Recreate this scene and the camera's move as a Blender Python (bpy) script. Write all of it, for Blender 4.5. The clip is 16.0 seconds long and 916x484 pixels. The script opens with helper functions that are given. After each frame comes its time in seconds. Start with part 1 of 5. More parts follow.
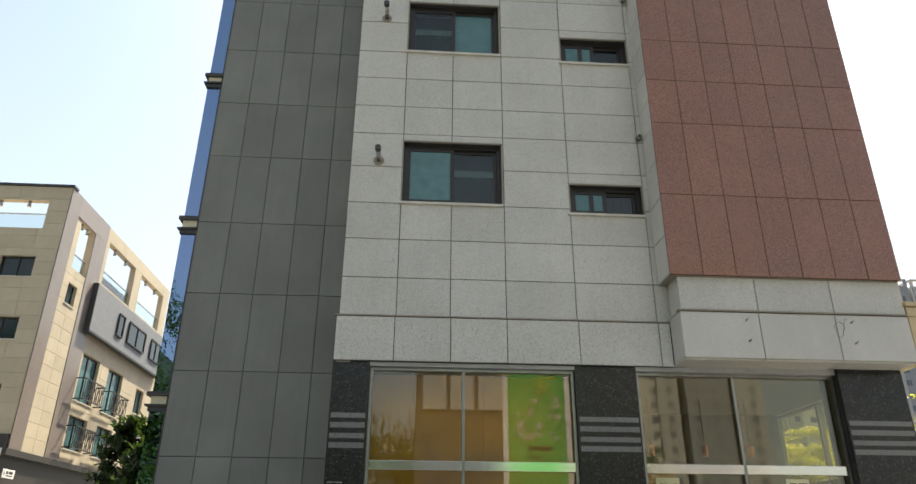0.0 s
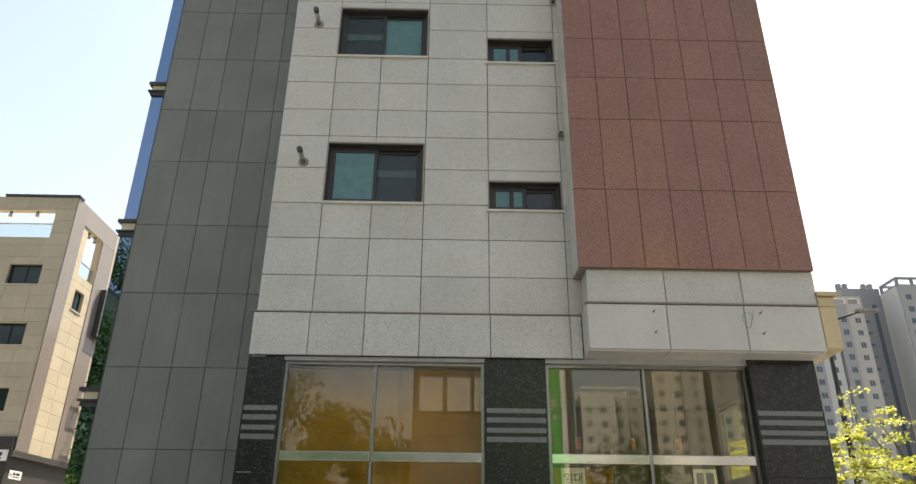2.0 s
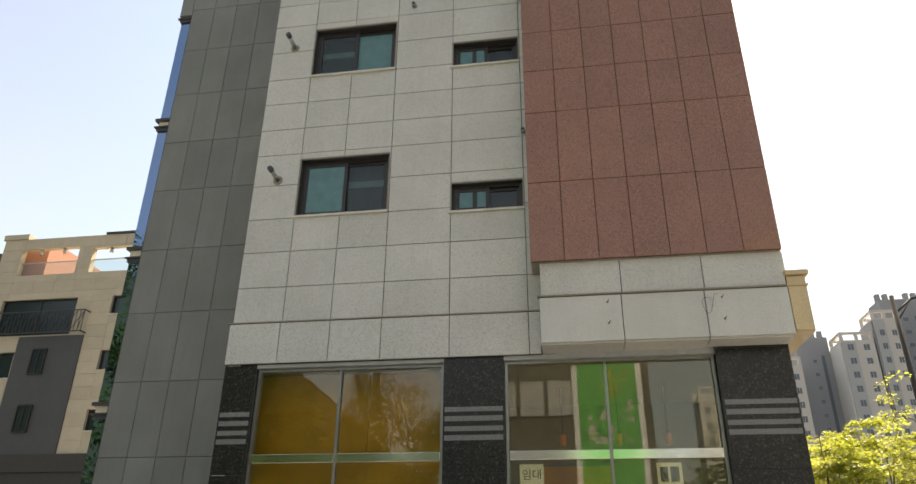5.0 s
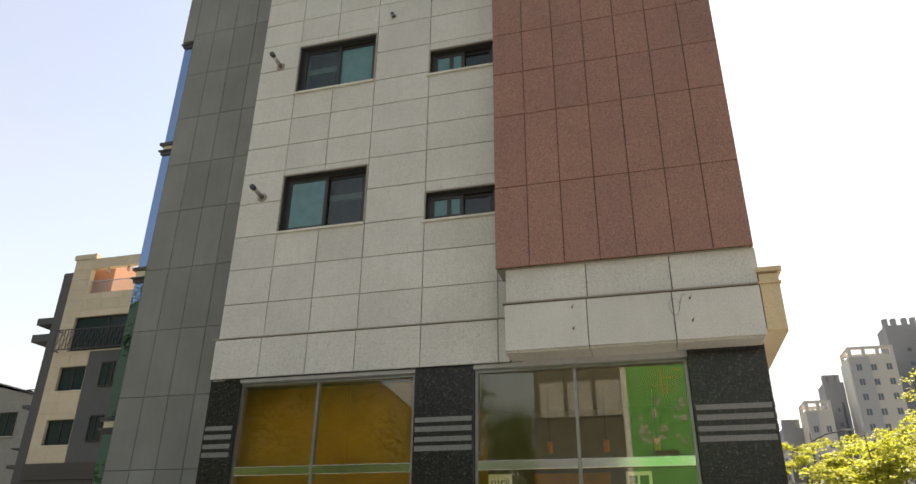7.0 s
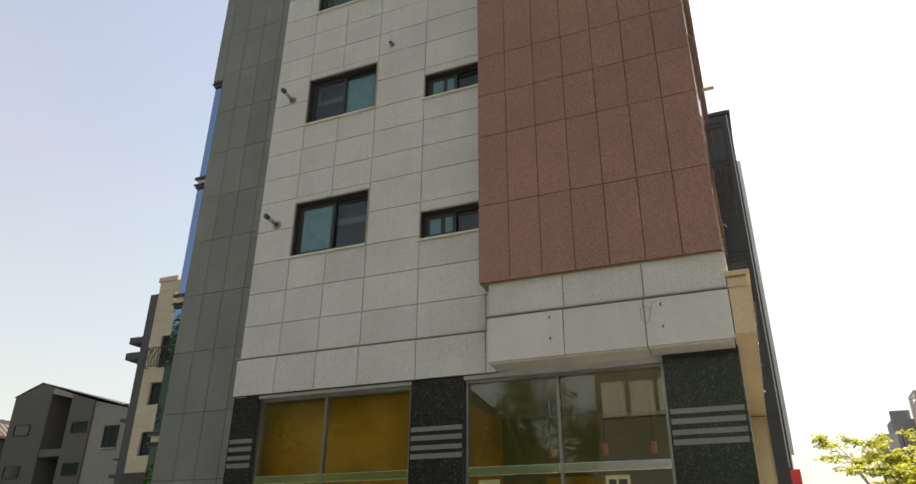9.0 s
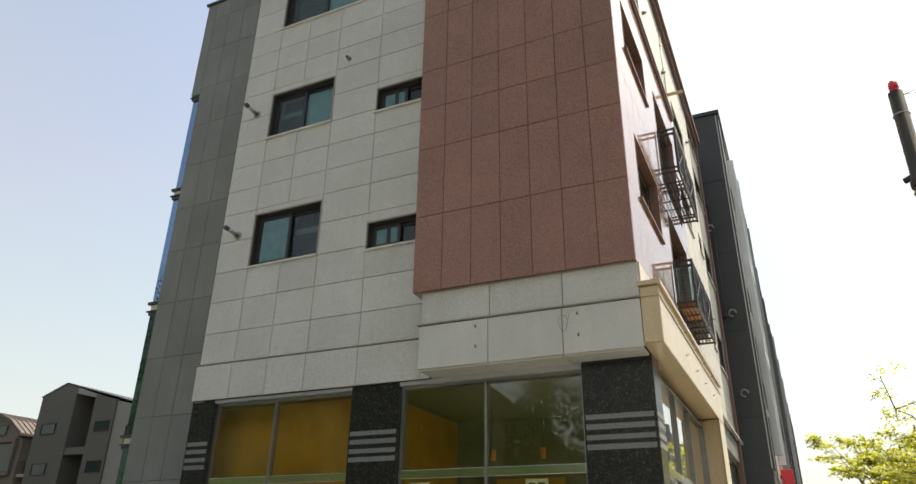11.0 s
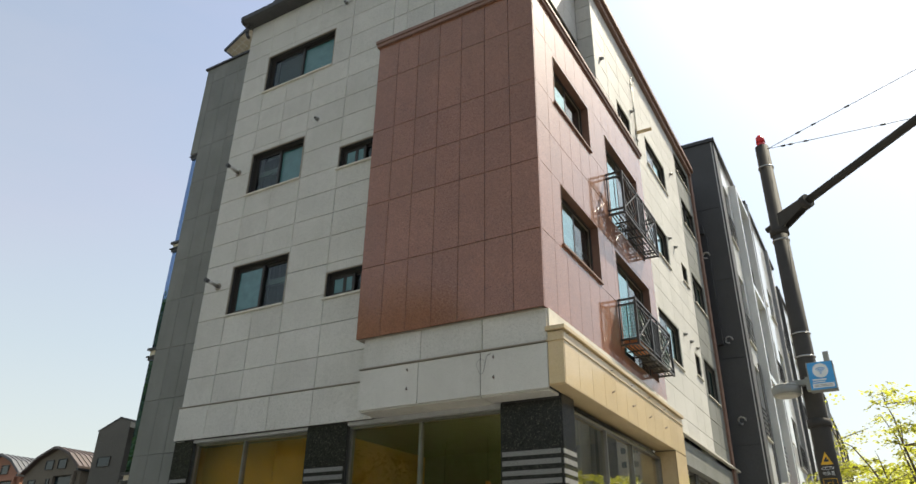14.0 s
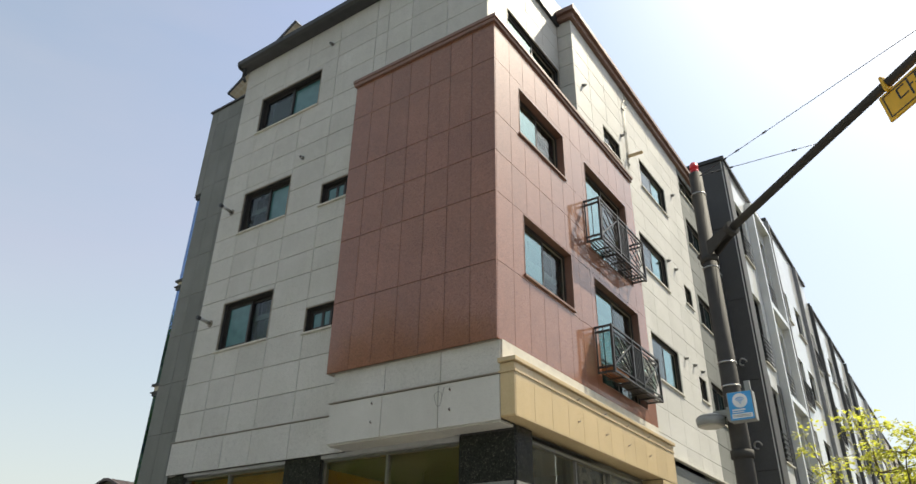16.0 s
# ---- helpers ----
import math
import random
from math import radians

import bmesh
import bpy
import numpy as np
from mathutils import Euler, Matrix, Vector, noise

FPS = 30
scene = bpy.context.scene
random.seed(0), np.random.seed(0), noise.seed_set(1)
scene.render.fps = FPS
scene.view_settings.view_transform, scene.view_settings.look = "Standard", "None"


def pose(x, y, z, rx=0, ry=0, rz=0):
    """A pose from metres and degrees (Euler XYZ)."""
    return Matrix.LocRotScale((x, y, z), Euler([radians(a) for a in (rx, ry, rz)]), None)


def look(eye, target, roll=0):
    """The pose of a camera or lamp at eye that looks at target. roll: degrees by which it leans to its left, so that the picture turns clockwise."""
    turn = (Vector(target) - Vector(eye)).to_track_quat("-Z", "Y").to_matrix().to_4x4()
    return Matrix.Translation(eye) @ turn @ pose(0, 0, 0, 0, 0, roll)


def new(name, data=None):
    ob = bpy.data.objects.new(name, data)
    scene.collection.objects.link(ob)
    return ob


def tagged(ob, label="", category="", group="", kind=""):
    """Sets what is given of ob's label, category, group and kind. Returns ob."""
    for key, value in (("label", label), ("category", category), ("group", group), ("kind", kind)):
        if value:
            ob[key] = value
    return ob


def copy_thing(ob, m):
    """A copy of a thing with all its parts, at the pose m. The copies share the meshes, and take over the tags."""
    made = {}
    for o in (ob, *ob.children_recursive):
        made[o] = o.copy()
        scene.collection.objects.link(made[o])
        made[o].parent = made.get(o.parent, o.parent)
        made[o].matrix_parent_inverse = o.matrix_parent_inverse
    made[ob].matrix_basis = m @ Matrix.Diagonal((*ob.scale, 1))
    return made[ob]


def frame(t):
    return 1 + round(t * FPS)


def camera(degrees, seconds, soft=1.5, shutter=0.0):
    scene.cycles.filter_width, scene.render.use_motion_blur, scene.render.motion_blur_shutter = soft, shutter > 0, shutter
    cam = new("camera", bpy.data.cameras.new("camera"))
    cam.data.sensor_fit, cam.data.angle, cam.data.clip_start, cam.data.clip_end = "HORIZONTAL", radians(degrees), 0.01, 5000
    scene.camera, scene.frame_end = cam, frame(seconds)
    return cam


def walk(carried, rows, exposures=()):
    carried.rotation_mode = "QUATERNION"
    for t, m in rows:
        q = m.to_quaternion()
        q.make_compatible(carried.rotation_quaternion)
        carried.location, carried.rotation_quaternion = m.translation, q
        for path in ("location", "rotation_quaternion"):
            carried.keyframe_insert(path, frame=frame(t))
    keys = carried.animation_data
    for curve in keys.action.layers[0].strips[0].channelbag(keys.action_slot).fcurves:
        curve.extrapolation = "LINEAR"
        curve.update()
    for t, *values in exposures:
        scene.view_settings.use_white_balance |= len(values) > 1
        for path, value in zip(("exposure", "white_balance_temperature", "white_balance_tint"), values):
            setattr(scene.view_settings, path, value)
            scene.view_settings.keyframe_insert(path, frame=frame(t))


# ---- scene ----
cam = camera(66.2, 16.0)
PATH = [
    (0, (-0.066, -0.325, 1.81), (0.043, 1.503, 2.613), 0.4),
    (0.5, (0.36, -0.283, 1.801), (0.442, 1.547, 2.604), 0.4),
    (1, (0.778, -0.318, 1.787), (0.845, 1.509, 2.596), 0.4),
    (1.5, (1.197, -0.415, 1.716), (1.249, 1.412, 2.529), 0.5),
    (2, (1.633, -0.569, 1.604), (1.656, 1.256, 2.42), 0.6),
    (2.5, (2.086, -0.779, 1.463), (2.053, 1.041, 2.291), 0.7),
    (3, (2.438, -0.752, 1.399), (2.356, 1.066, 2.229), 0.7),
    (3.5, (2.807, -0.688, 1.428), (2.673, 1.126, 2.258), 0.9),
    (4, (3.198, -0.696, 1.402), (3.023, 1.112, 2.24), 0.7),
    (6.5, (5.026, -0.164, 1.638), (4.569, 1.6, 2.464), 0.6),
    (7, (5.437, -0.203, 1.643), (4.946, 1.549, 2.473), 0.6),
    (7.5, (5.848, -0.193, 1.655), (5.294, 1.543, 2.48), 0.7),
    (8, (6.241, -0.2, 1.689), (5.624, 1.515, 2.513), 0.7),
    (8.5, (6.628, -0.269, 1.682), (5.965, 1.428, 2.507), 0.7),
    (8.7, (6.775, -0.287, 1.664), (6.09, 1.399, 2.493), 0.6),
    (10.8, (8.331, -0.138, 1.708), (7.545, 1.508, 2.529), 0.8),
    (11, (8.483, -0.078, 1.715), (7.693, 1.565, 2.537), 0.9),
    (11.5, (8.881, -0.133, 1.706), (8.081, 1.505, 2.53), 0.9),
    (12, (9.24, -0.13, 1.699), (8.421, 1.497, 2.525), 1.0),
    (12.5, (9.581, -0.065, 1.706), (8.741, 1.547, 2.541), 1.0),
    (13, (9.962, -0.077, 1.709), (9.101, 1.515, 2.56), 1.0),
    (13.5, (10.284, -0.086, 1.724), (9.391, 1.482, 2.586), 1.0),
    (14, (10.615, -0.058, 1.742), (9.703, 1.488, 2.624), 1.0),
    (14.5, (10.988, -0.027, 1.736), (10.063, 1.5, 2.637), 1.1),
    (15, (11.295, 0.104, 1.73), (10.347, 1.61, 2.644), 1.1),
    (15.5, (11.596, 0.343, 1.787), (10.618, 1.819, 2.717), 1.2),
    (16, (11.911, 0.487, 1.818), (10.902, 1.935, 2.758), 1.1),
]
walk(cam, [(t, look(eye, target, roll)) for t, eye, target, roll in PATH],
     exposures=[(0.0, 1.53, 7450, 5), (0.5, 1.7, 7550, 5), (1.5, 1.65, 7600, 5.5), (4.0, 1.57, 7900, 7), (7.0, 1.56, 8200, 7), (7.6, 1.4, 8200, 6.5), (8.0, 1.32, 8200, 6), (8.7, 1.27, 8100, 6), (11.0, 1.27, 7700, 4), (16.0, 1.12, 7250, 4)])

# world, sun and sky
SUN_AZ, SUN_EL = 27.0, 55.0          # degrees from +y towards +x, and above the horizon
world = bpy.data.worlds.new("sky")
scene.world = world
world.use_nodes = True
wn = world.node_tree.nodes
sky = wn.new("ShaderNodeTexSky")
sky.sky_type = "NISHITA"
sky.sun_disc = False
sky.sun_elevation, sky.sun_rotation = radians(SUN_EL), radians(SUN_AZ)
sky.air_density, sky.dust_density, sky.ozone_density = 1.0, 1.4, 1.0
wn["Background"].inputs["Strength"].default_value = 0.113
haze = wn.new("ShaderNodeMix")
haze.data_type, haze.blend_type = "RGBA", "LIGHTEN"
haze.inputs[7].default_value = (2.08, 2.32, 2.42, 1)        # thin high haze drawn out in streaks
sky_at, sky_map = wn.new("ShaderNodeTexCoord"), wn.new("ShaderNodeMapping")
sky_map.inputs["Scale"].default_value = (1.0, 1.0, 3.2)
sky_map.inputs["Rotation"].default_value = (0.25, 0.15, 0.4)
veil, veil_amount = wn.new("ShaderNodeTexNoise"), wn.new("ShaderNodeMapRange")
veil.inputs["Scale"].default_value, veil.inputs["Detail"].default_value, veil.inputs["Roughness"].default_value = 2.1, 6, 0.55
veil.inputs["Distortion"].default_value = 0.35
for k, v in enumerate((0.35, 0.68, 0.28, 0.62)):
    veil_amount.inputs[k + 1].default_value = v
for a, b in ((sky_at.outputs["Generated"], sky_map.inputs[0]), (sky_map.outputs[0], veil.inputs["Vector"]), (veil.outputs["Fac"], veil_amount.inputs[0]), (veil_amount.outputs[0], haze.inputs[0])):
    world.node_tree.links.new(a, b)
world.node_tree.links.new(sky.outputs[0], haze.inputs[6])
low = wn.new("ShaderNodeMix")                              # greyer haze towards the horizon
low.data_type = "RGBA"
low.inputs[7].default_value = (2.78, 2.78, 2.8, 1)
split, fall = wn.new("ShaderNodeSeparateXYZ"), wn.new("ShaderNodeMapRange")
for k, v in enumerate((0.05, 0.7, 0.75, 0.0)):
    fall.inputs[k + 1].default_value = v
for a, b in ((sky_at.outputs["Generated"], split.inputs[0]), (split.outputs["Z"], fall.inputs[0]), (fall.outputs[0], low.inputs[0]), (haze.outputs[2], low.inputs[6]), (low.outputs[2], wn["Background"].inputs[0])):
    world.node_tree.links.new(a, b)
sun_data = bpy.data.lights.new("sun", "SUN")
sun_data.energy, sun_data.angle, sun_data.color = 3.9, radians(0.5), (1.0, 0.95, 0.87)
sun = new("sun", sun_data)
sd = Vector((math.sin(radians(SUN_AZ)) * math.cos(radians(SUN_EL)), math.cos(radians(SUN_AZ)) * math.cos(radians(SUN_EL)), math.sin(radians(SUN_EL))))
sun.matrix_world = look(sd * 60, (0, 0, 0))


# ---- materials ----
def material(name, rough=0.6, metal=0.0, spec=0.5):
    m = bpy.data.materials.new(name)
    m.use_nodes = True
    b = m.node_tree.nodes["Principled BSDF"]
    b.inputs["Roughness"].default_value, b.inputs["Metallic"].default_value = rough, metal
    b.inputs["Specular IOR Level"].default_value = spec
    return m, m.node_tree.nodes, m.node_tree.links, b


def ramp(nodes, links, fac, stops):
    r = nodes.new("ShaderNodeValToRGB")
    while len(r.color_ramp.elements) < len(stops):
        r.color_ramp.elements.new(0.5)
    for e, (p, c) in zip(r.color_ramp.elements, stops):
        e.position, e.color = p, (*c, 1)
    links.new(fac, r.inputs[0])
    return r.outputs[0]


def noise_of(nodes, links, scale, detail=3, rough=0.6, stretch=None):
    g = nodes.new("ShaderNodeNewGeometry")
    src = g.outputs["Position"]
    if stretch:
        mp = nodes.new("ShaderNodeMapping")
        mp.inputs["Scale"].default_value = stretch
        links.new(src, mp.inputs[0])
        src = mp.outputs[0]
    n = nodes.new("ShaderNodeTexNoise")
    n.inputs["Scale"].default_value, n.inputs["Detail"].default_value, n.inputs["Roughness"].default_value = scale, detail, rough
    links.new(src, n.inputs["Vector"])
    return n.outputs["Fac"]


def mixed(nodes, links, a, b, fac, kind="MIX"):
    m = nodes.new("ShaderNodeMix")
    m.data_type, m.blend_type = "RGBA", kind
    for sock, v in ((m.inputs[6], a), (m.inputs[7], b), (m.inputs[0], fac)):
        if isinstance(v, (tuple, list)):
            sock.default_value = (*v, 1)
        elif isinstance(v, (int, float)):
            sock.default_value = v
        else:
            links.new(v, sock)
    return m.outputs[2]


def bumped(nodes, links, b, height, strength, dist=0.01):
    bp = nodes.new("ShaderNodeBump")
    bp.inputs["Strength"].default_value, bp.inputs["Distance"].default_value = strength, dist
    links.new(height, bp.inputs["Height"])
    links.new(bp.outputs[0], b.inputs["Normal"])


def stone(name, dark, base, light, grain=90, rough=0.6, vary=0.1, spec=0.4, coat=0.0, stain=0.12, bump=0.15):
    """Speckled granite: crystals, a broad mottling, faint run-down stains, and a tone of its own for each slab."""
    m, n, l, b = material(name, rough, 0, spec)
    c = ramp(n, l, noise_of(n, l, grain, 4, 0.75), [(0.36, dark), (0.48, base), (0.56, base), (0.68, light)])
    big = ramp(n, l, noise_of(n, l, 1.1, 4), [(0.3, (1 - stain, 1 - stain, 1 - stain * 1.1)), (0.7, (1, 1, 1))])
    c = mixed(n, l, c, big, 1.0, "MULTIPLY")
    run = ramp(n, l, noise_of(n, l, 1.0, 4, 0.6, (7, 7, 0.5)), [(0.35, (1 - stain, 1 - stain, 1 - stain)), (0.6, (1, 1, 1))])
    c = mixed(n, l, c, run, 0.3, "MULTIPLY")
    info = n.new("ShaderNodeObjectInfo")
    tone = ramp(n, l, info.outputs["Random"], [(0, (1 - vary,) * 3), (1, (1 + vary * 0.4,) * 3)])
    c = mixed(n, l, c, tone, 1.0, "MULTIPLY")
    l.new(c, b.inputs["Base Color"])
    if coat:
        b.inputs["Coat Weight"].default_value, b.inputs["Coat Roughness"].default_value = coat, 0.07
        b.inputs["Coat IOR"].default_value = 1.52
    bumped(n, l, b, noise_of(n, l, grain * 1.3, 3), bump, 0.002)
    return m


def plain(name, colour, rough=0.5, metal=0.0, var=0.12, scale=6.0, grain=60.0, bump=0.08, spec=0.5):
    m, n, l, b = material(name, rough, metal, spec)
    lo, hi = tuple(v * (1 - var) for v in colour), tuple(min(1, v * (1 + var)) for v in colour)
    c = ramp(n, l, noise_of(n, l, scale, 5), [(0.3, lo), (0.7, hi)])
    f = ramp(n, l, noise_of(n, l, grain, 3), [(0.3, (1 - var * 0.5,) * 3), (0.7, (1, 1, 1))])
    l.new(mixed(n, l, c, f, 1.0, "MULTIPLY"), b.inputs["Base Color"])
    if bump:
        bumped(n, l, b, noise_of(n, l, grain, 3), bump, 0.003)
    return m


def glazing(name, tint, ior=1.5, gain=1.0, rough=0.0, base_gloss=0.0, sheen=(1, 1, 1), wave=0.03):
    """A thin pane: tinted see-through with a mirror reflection that grows towards grazing."""
    m = bpy.data.materials.new(name)
    m.use_nodes = True
    n, l = m.node_tree.nodes, m.node_tree.links
    n.remove(n["Principled BSDF"])
    tr, gl, mx, fr = n.new("ShaderNodeBsdfTransparent"), n.new("ShaderNodeBsdfGlossy"), n.new("ShaderNodeMixShader"), n.new("ShaderNodeLayerWeight")
    tr.inputs[0].default_value = (*tint, 1)
    gl.inputs["Roughness"].default_value = rough
    gl.inputs[0].default_value = (*sheen, 1)
    fr.inputs[0].default_value = 0.5
    f0 = ((ior - 1) / (ior + 1)) ** 2
    pw, ad = n.new("ShaderNodeMath"), n.new("ShaderNodeMath")
    pw.operation, pw.inputs[1].default_value = "POWER", 5.0
    ad.operation, ad.use_clamp = "MULTIPLY_ADD", True
    ad.inputs[1].default_value, ad.inputs[2].default_value = (1 - f0) * gain, f0 * gain + base_gloss
    l.new(fr.outputs["Facing"], pw.inputs[0])
    l.new(pw.outputs[0], ad.inputs[0])
    l.new(ad.outputs[0], mx.inputs[0])
    l.new(tr.outputs[0], mx.inputs[1])
    l.new(gl.outputs[0], mx.inputs[2])
    l.new(mx.outputs[0], n["Material Output"].inputs[0])
    wob = n.new("ShaderNodeBump")
    wob.inputs["Strength"].default_value, wob.inputs["Distance"].default_value = wave, 0.012
    l.new(noise_of(n, l, 1.6, 1), wob.inputs["Height"])
    l.new(wob.outputs[0], gl.inputs["Normal"])
    return m


WHITE = stone("white granite", (0.30, 0.29, 0.27), (0.59, 0.57, 0.53), (0.74, 0.72, 0.68), 75, 0.62, 0.07)
GREY = stone("grey stone", (0.16, 0.162, 0.15), (0.212, 0.214, 0.198), (0.26, 0.262, 0.245), 60, 0.6, 0.12, stain=0.2)
RED = stone("red granite", (0.12, 0.043, 0.028), (0.275, 0.116, 0.068), (0.41, 0.22, 0.15), 70, 0.6, 0.09, 0.15, 0.95)
TAN = stone("tan granite", (0.38, 0.28, 0.15), (0.60, 0.455, 0.265), (0.72, 0.58, 0.38), 75, 0.5, 0.07, 0.2, 0.55)
BLACK = stone("black granite", (0.008, 0.008, 0.008), (0.022, 0.022, 0.021), (0.11, 0.105, 0.09), 38, 0.22, 0.1, 0.3, 0.0, bump=0.05)
FLAMED = stone("flamed stripe", (0.08, 0.08, 0.08), (0.215, 0.213, 0.205), (0.38, 0.37, 0.36), 70, 0.85, 0.1)
BROWN = plain("brown stone trim", (0.21, 0.115, 0.082), 0.45)
JOINT = plain("dark sealant", (0.035, 0.034, 0.032), 0.9)
FRAME = plain("dark bronze frame", (0.035, 0.031, 0.028), 0.4, 0.3, bump=0)
SCREEN = plain("insect screen", (0.03, 0.032, 0.034), 0.7)
STEEL = plain("stainless steel", (0.46, 0.45, 0.43), 0.3, 1.0, 0.06)
DARKMETAL = plain("dark painted metal", (0.045, 0.045, 0.047), 0.45, 0.2)
SILL = plain("pale stone sill", (0.55, 0.52, 0.45), 0.55)
CREAM = plain("cream panel", (0.62, 0.56, 0.42), 0.6)
BLIND = plain("teal frosted glass", (0.085, 0.19, 0.20), 0.12)
SLAT = plain("dark blind slat", (0.20, 0.18, 0.16), 0.6)
CURTAIN = plain("grey curtain", (0.06, 0.065, 0.06), 0.9)
INNER = plain("interior plaster", (0.42, 0.40, 0.36), 0.8)
OCHRE = plain("ochre interior board", (0.50, 0.255, 0.022), 0.6, var=0.3, scale=1.2)
# darker copy of the interior plaster; the unlit shop's shade is in the colour
SHADEPLASTER = plain("shop plaster with shade in its colour", (0.16, 0.155, 0.13), 0.8)
GLASS = glazing("window glass", (0.6, 0.7, 0.7), 1.5, 0.9, 0, 0.0)
COATED = glazing("coated teal glass", (0.45, 0.58, 0.57), 1.5, 1.1, 0.0, 0.22, (0.72, 0.92, 0.92))
DARKSTEEL = plain("weathered steel frame", (0.27, 0.265, 0.25), 0.35, 0.9)
SHOPGLASS = glazing("shop glass", (0.90, 0.88, 0.74), 1.5, 1.45, 0, 0.0, wave=0.01)
CHROME = plain("polished steel rail", (0.55, 0.54, 0.51), 0.12, 1.0, 0.04, bump=0)
# frame bronze made paler: the sun on side and terrace sashes is painted in
LITBRONZE = plain("bronze sash with sunlight in its colour", (0.17, 0.14, 0.10), 0.4, 0.2, bump=0)
LEDGE = plain("weathered ledge stone", (0.27, 0.235, 0.19), 0.6)
BOXGREY = plain("blue grey panel", (0.20, 0.205, 0.22), 0.55)
PANELWHITE = stone("polished pale panel", (0.60, 0.60, 0.60), (0.70, 0.70, 0.69), (0.78, 0.78, 0.77), 40, 0.55, 0.08, 0.2, 0.8)
BLUEGLASS = glazing("blue reflecting glass", (0.05, 0.10, 0.18), 1.6, 1.0, 0, 0.35, (0.42, 0.62, 0.95))
CLEAR = glazing("clear glass", (0.85, 0.9, 0.9), 1.45, 1.0)
ASPHALT = plain("asphalt", (0.05, 0.05, 0.052), 0.85)
PAVING = plain("paving", (0.30, 0.29, 0.27), 0.8)
BEIGE = stone("beige cladding", (0.45, 0.38, 0.275), (0.53, 0.45, 0.335), (0.59, 0.51, 0.39), 30, 0.65, 0.08)
MAUVE = stone("mauve cladding", (0.17, 0.14, 0.125), (0.225, 0.185, 0.165), (0.28, 0.235, 0.21), 30, 0.6, 0.1, 0.3, 0.6)
BASEDARK = plain("dark shop base stone", (0.04, 0.036, 0.033), 0.5)
CHARCOAL = stone("charcoal cladding", (0.055, 0.055, 0.057), (0.075, 0.075, 0.078), (0.10, 0.10, 0.10), 30, 0.6, 0.12)
LIGHTGREY = plain("light grey cladding", (0.40, 0.40, 0.40), 0.6)
BRICK = plain("red brick", (0.42, 0.20, 0.13), 0.8)
APTWHITE = plain("tower white render", (0.62, 0.60, 0.56), 0.8)
APTGREY = plain("tower grey render", (0.26, 0.26, 0.27), 0.8)
APTBEIGE = plain("tower beige render", (0.55, 0.50, 0.44), 0.8)
APTBAY = plain("tower mid grey render", (0.40, 0.385, 0.37), 0.8)
APTGLASS = plain("tower window glass", (0.10, 0.12, 0.14), 0.15)
BARK = plain("bark", (0.13, 0.10, 0.075), 0.85)
POLEGREY = plain("pole paint", (0.06, 0.055, 0.05), 0.75, 0.0, spec=0.2)
LAMPGREY = plain("lamp housing", (0.30, 0.30, 0.28), 0.5)
REDPLASTIC = plain("red beacon plastic", (0.65, 0.03, 0.04), 0.3)
BLUEPAINT = plain("blue sign paint", (0.05, 0.33, 0.68), 0.4)
WHITEPAINT = plain("white paint", (0.78, 0.78, 0.77), 0.5)
YELLOW = plain("yellow sign paint", (0.78, 0.43, 0.03), 0.5)
INK = plain("dark ink", (0.03, 0.03, 0.035), 0.6)
ORANGE = plain("orange crate", (0.62, 0.22, 0.08), 0.55)
GREEN = plain("green banner", (0.10, 0.42, 0.10), 0.6)
ROOFTILE = plain("pale roof tile", (0.60, 0.54, 0.42), 0.6)
ROOFMETAL = plain("brown metal roof", (0.105, 0.078, 0.07), 0.5, 0.1)
ROOFGREY = plain("grey metal roof", (0.11, 0.11, 0.115), 0.5, 0.1)
TUFF = stone("brown rubble stone", (0.15, 0.125, 0.095), (0.21, 0.175, 0.135), (0.27, 0.23, 0.18), 8, 0.8, 0.1)


def leafy(name, colour):
    m, n, l, b = material(name, 0.5)
    g = n.new("ShaderNodeNewGeometry")
    c = ramp(n, l, g.outputs["Random Per Island"], [(0, tuple(v * 0.7 for v in colour)), (1, tuple(v * 1.25 for v in colour))])
    l.new(c, b.inputs["Base Color"])
    t = n.new("ShaderNodeBsdfTranslucent")
    l.new(mixed(n, l, c, (1.3, 1.35, 0.7), 1.0, "MULTIPLY"), t.inputs[0])
    mx = n.new("ShaderNodeMixShader")
    mx.inputs[0].default_value = 0.5
    l.new(b.outputs[0], mx.inputs[1])
    l.new(t.outputs[0], mx.inputs[2])
    l.new(mx.outputs[0], n["Material Output"].inputs[0])
    return m


LEAF = leafy("young leaf", (0.40, 0.40, 0.10))
LEAFDARK = leafy("forest leaf", (0.055, 0.095, 0.022))
NEEDLE = leafy("pine needle", (0.028, 0.05, 0.014))


# ---- helpers for meshes ----
def part(name, bm, mat, parent=None, label="", loc=None):
    me = bpy.data.meshes.new(name)
    bm.to_mesh(me)
    bm.free()
    me.materials.append(mat)
    ob = new(name, me)
    if loc is not None:
        ob.location = loc
    if parent is not None:
        ob.parent = parent
    if label:
        ob["label"] = label
    return ob


def shared(name, me, parent, loc):
    ob = new(name, me)
    ob.location = loc
    ob.parent = parent
    return ob


def empty(name, label, category, group="", kind="", loc=(0, 0, 0)):
    ob = new(name)
    ob.location = loc
    return tagged(ob, label, category, group, kind)


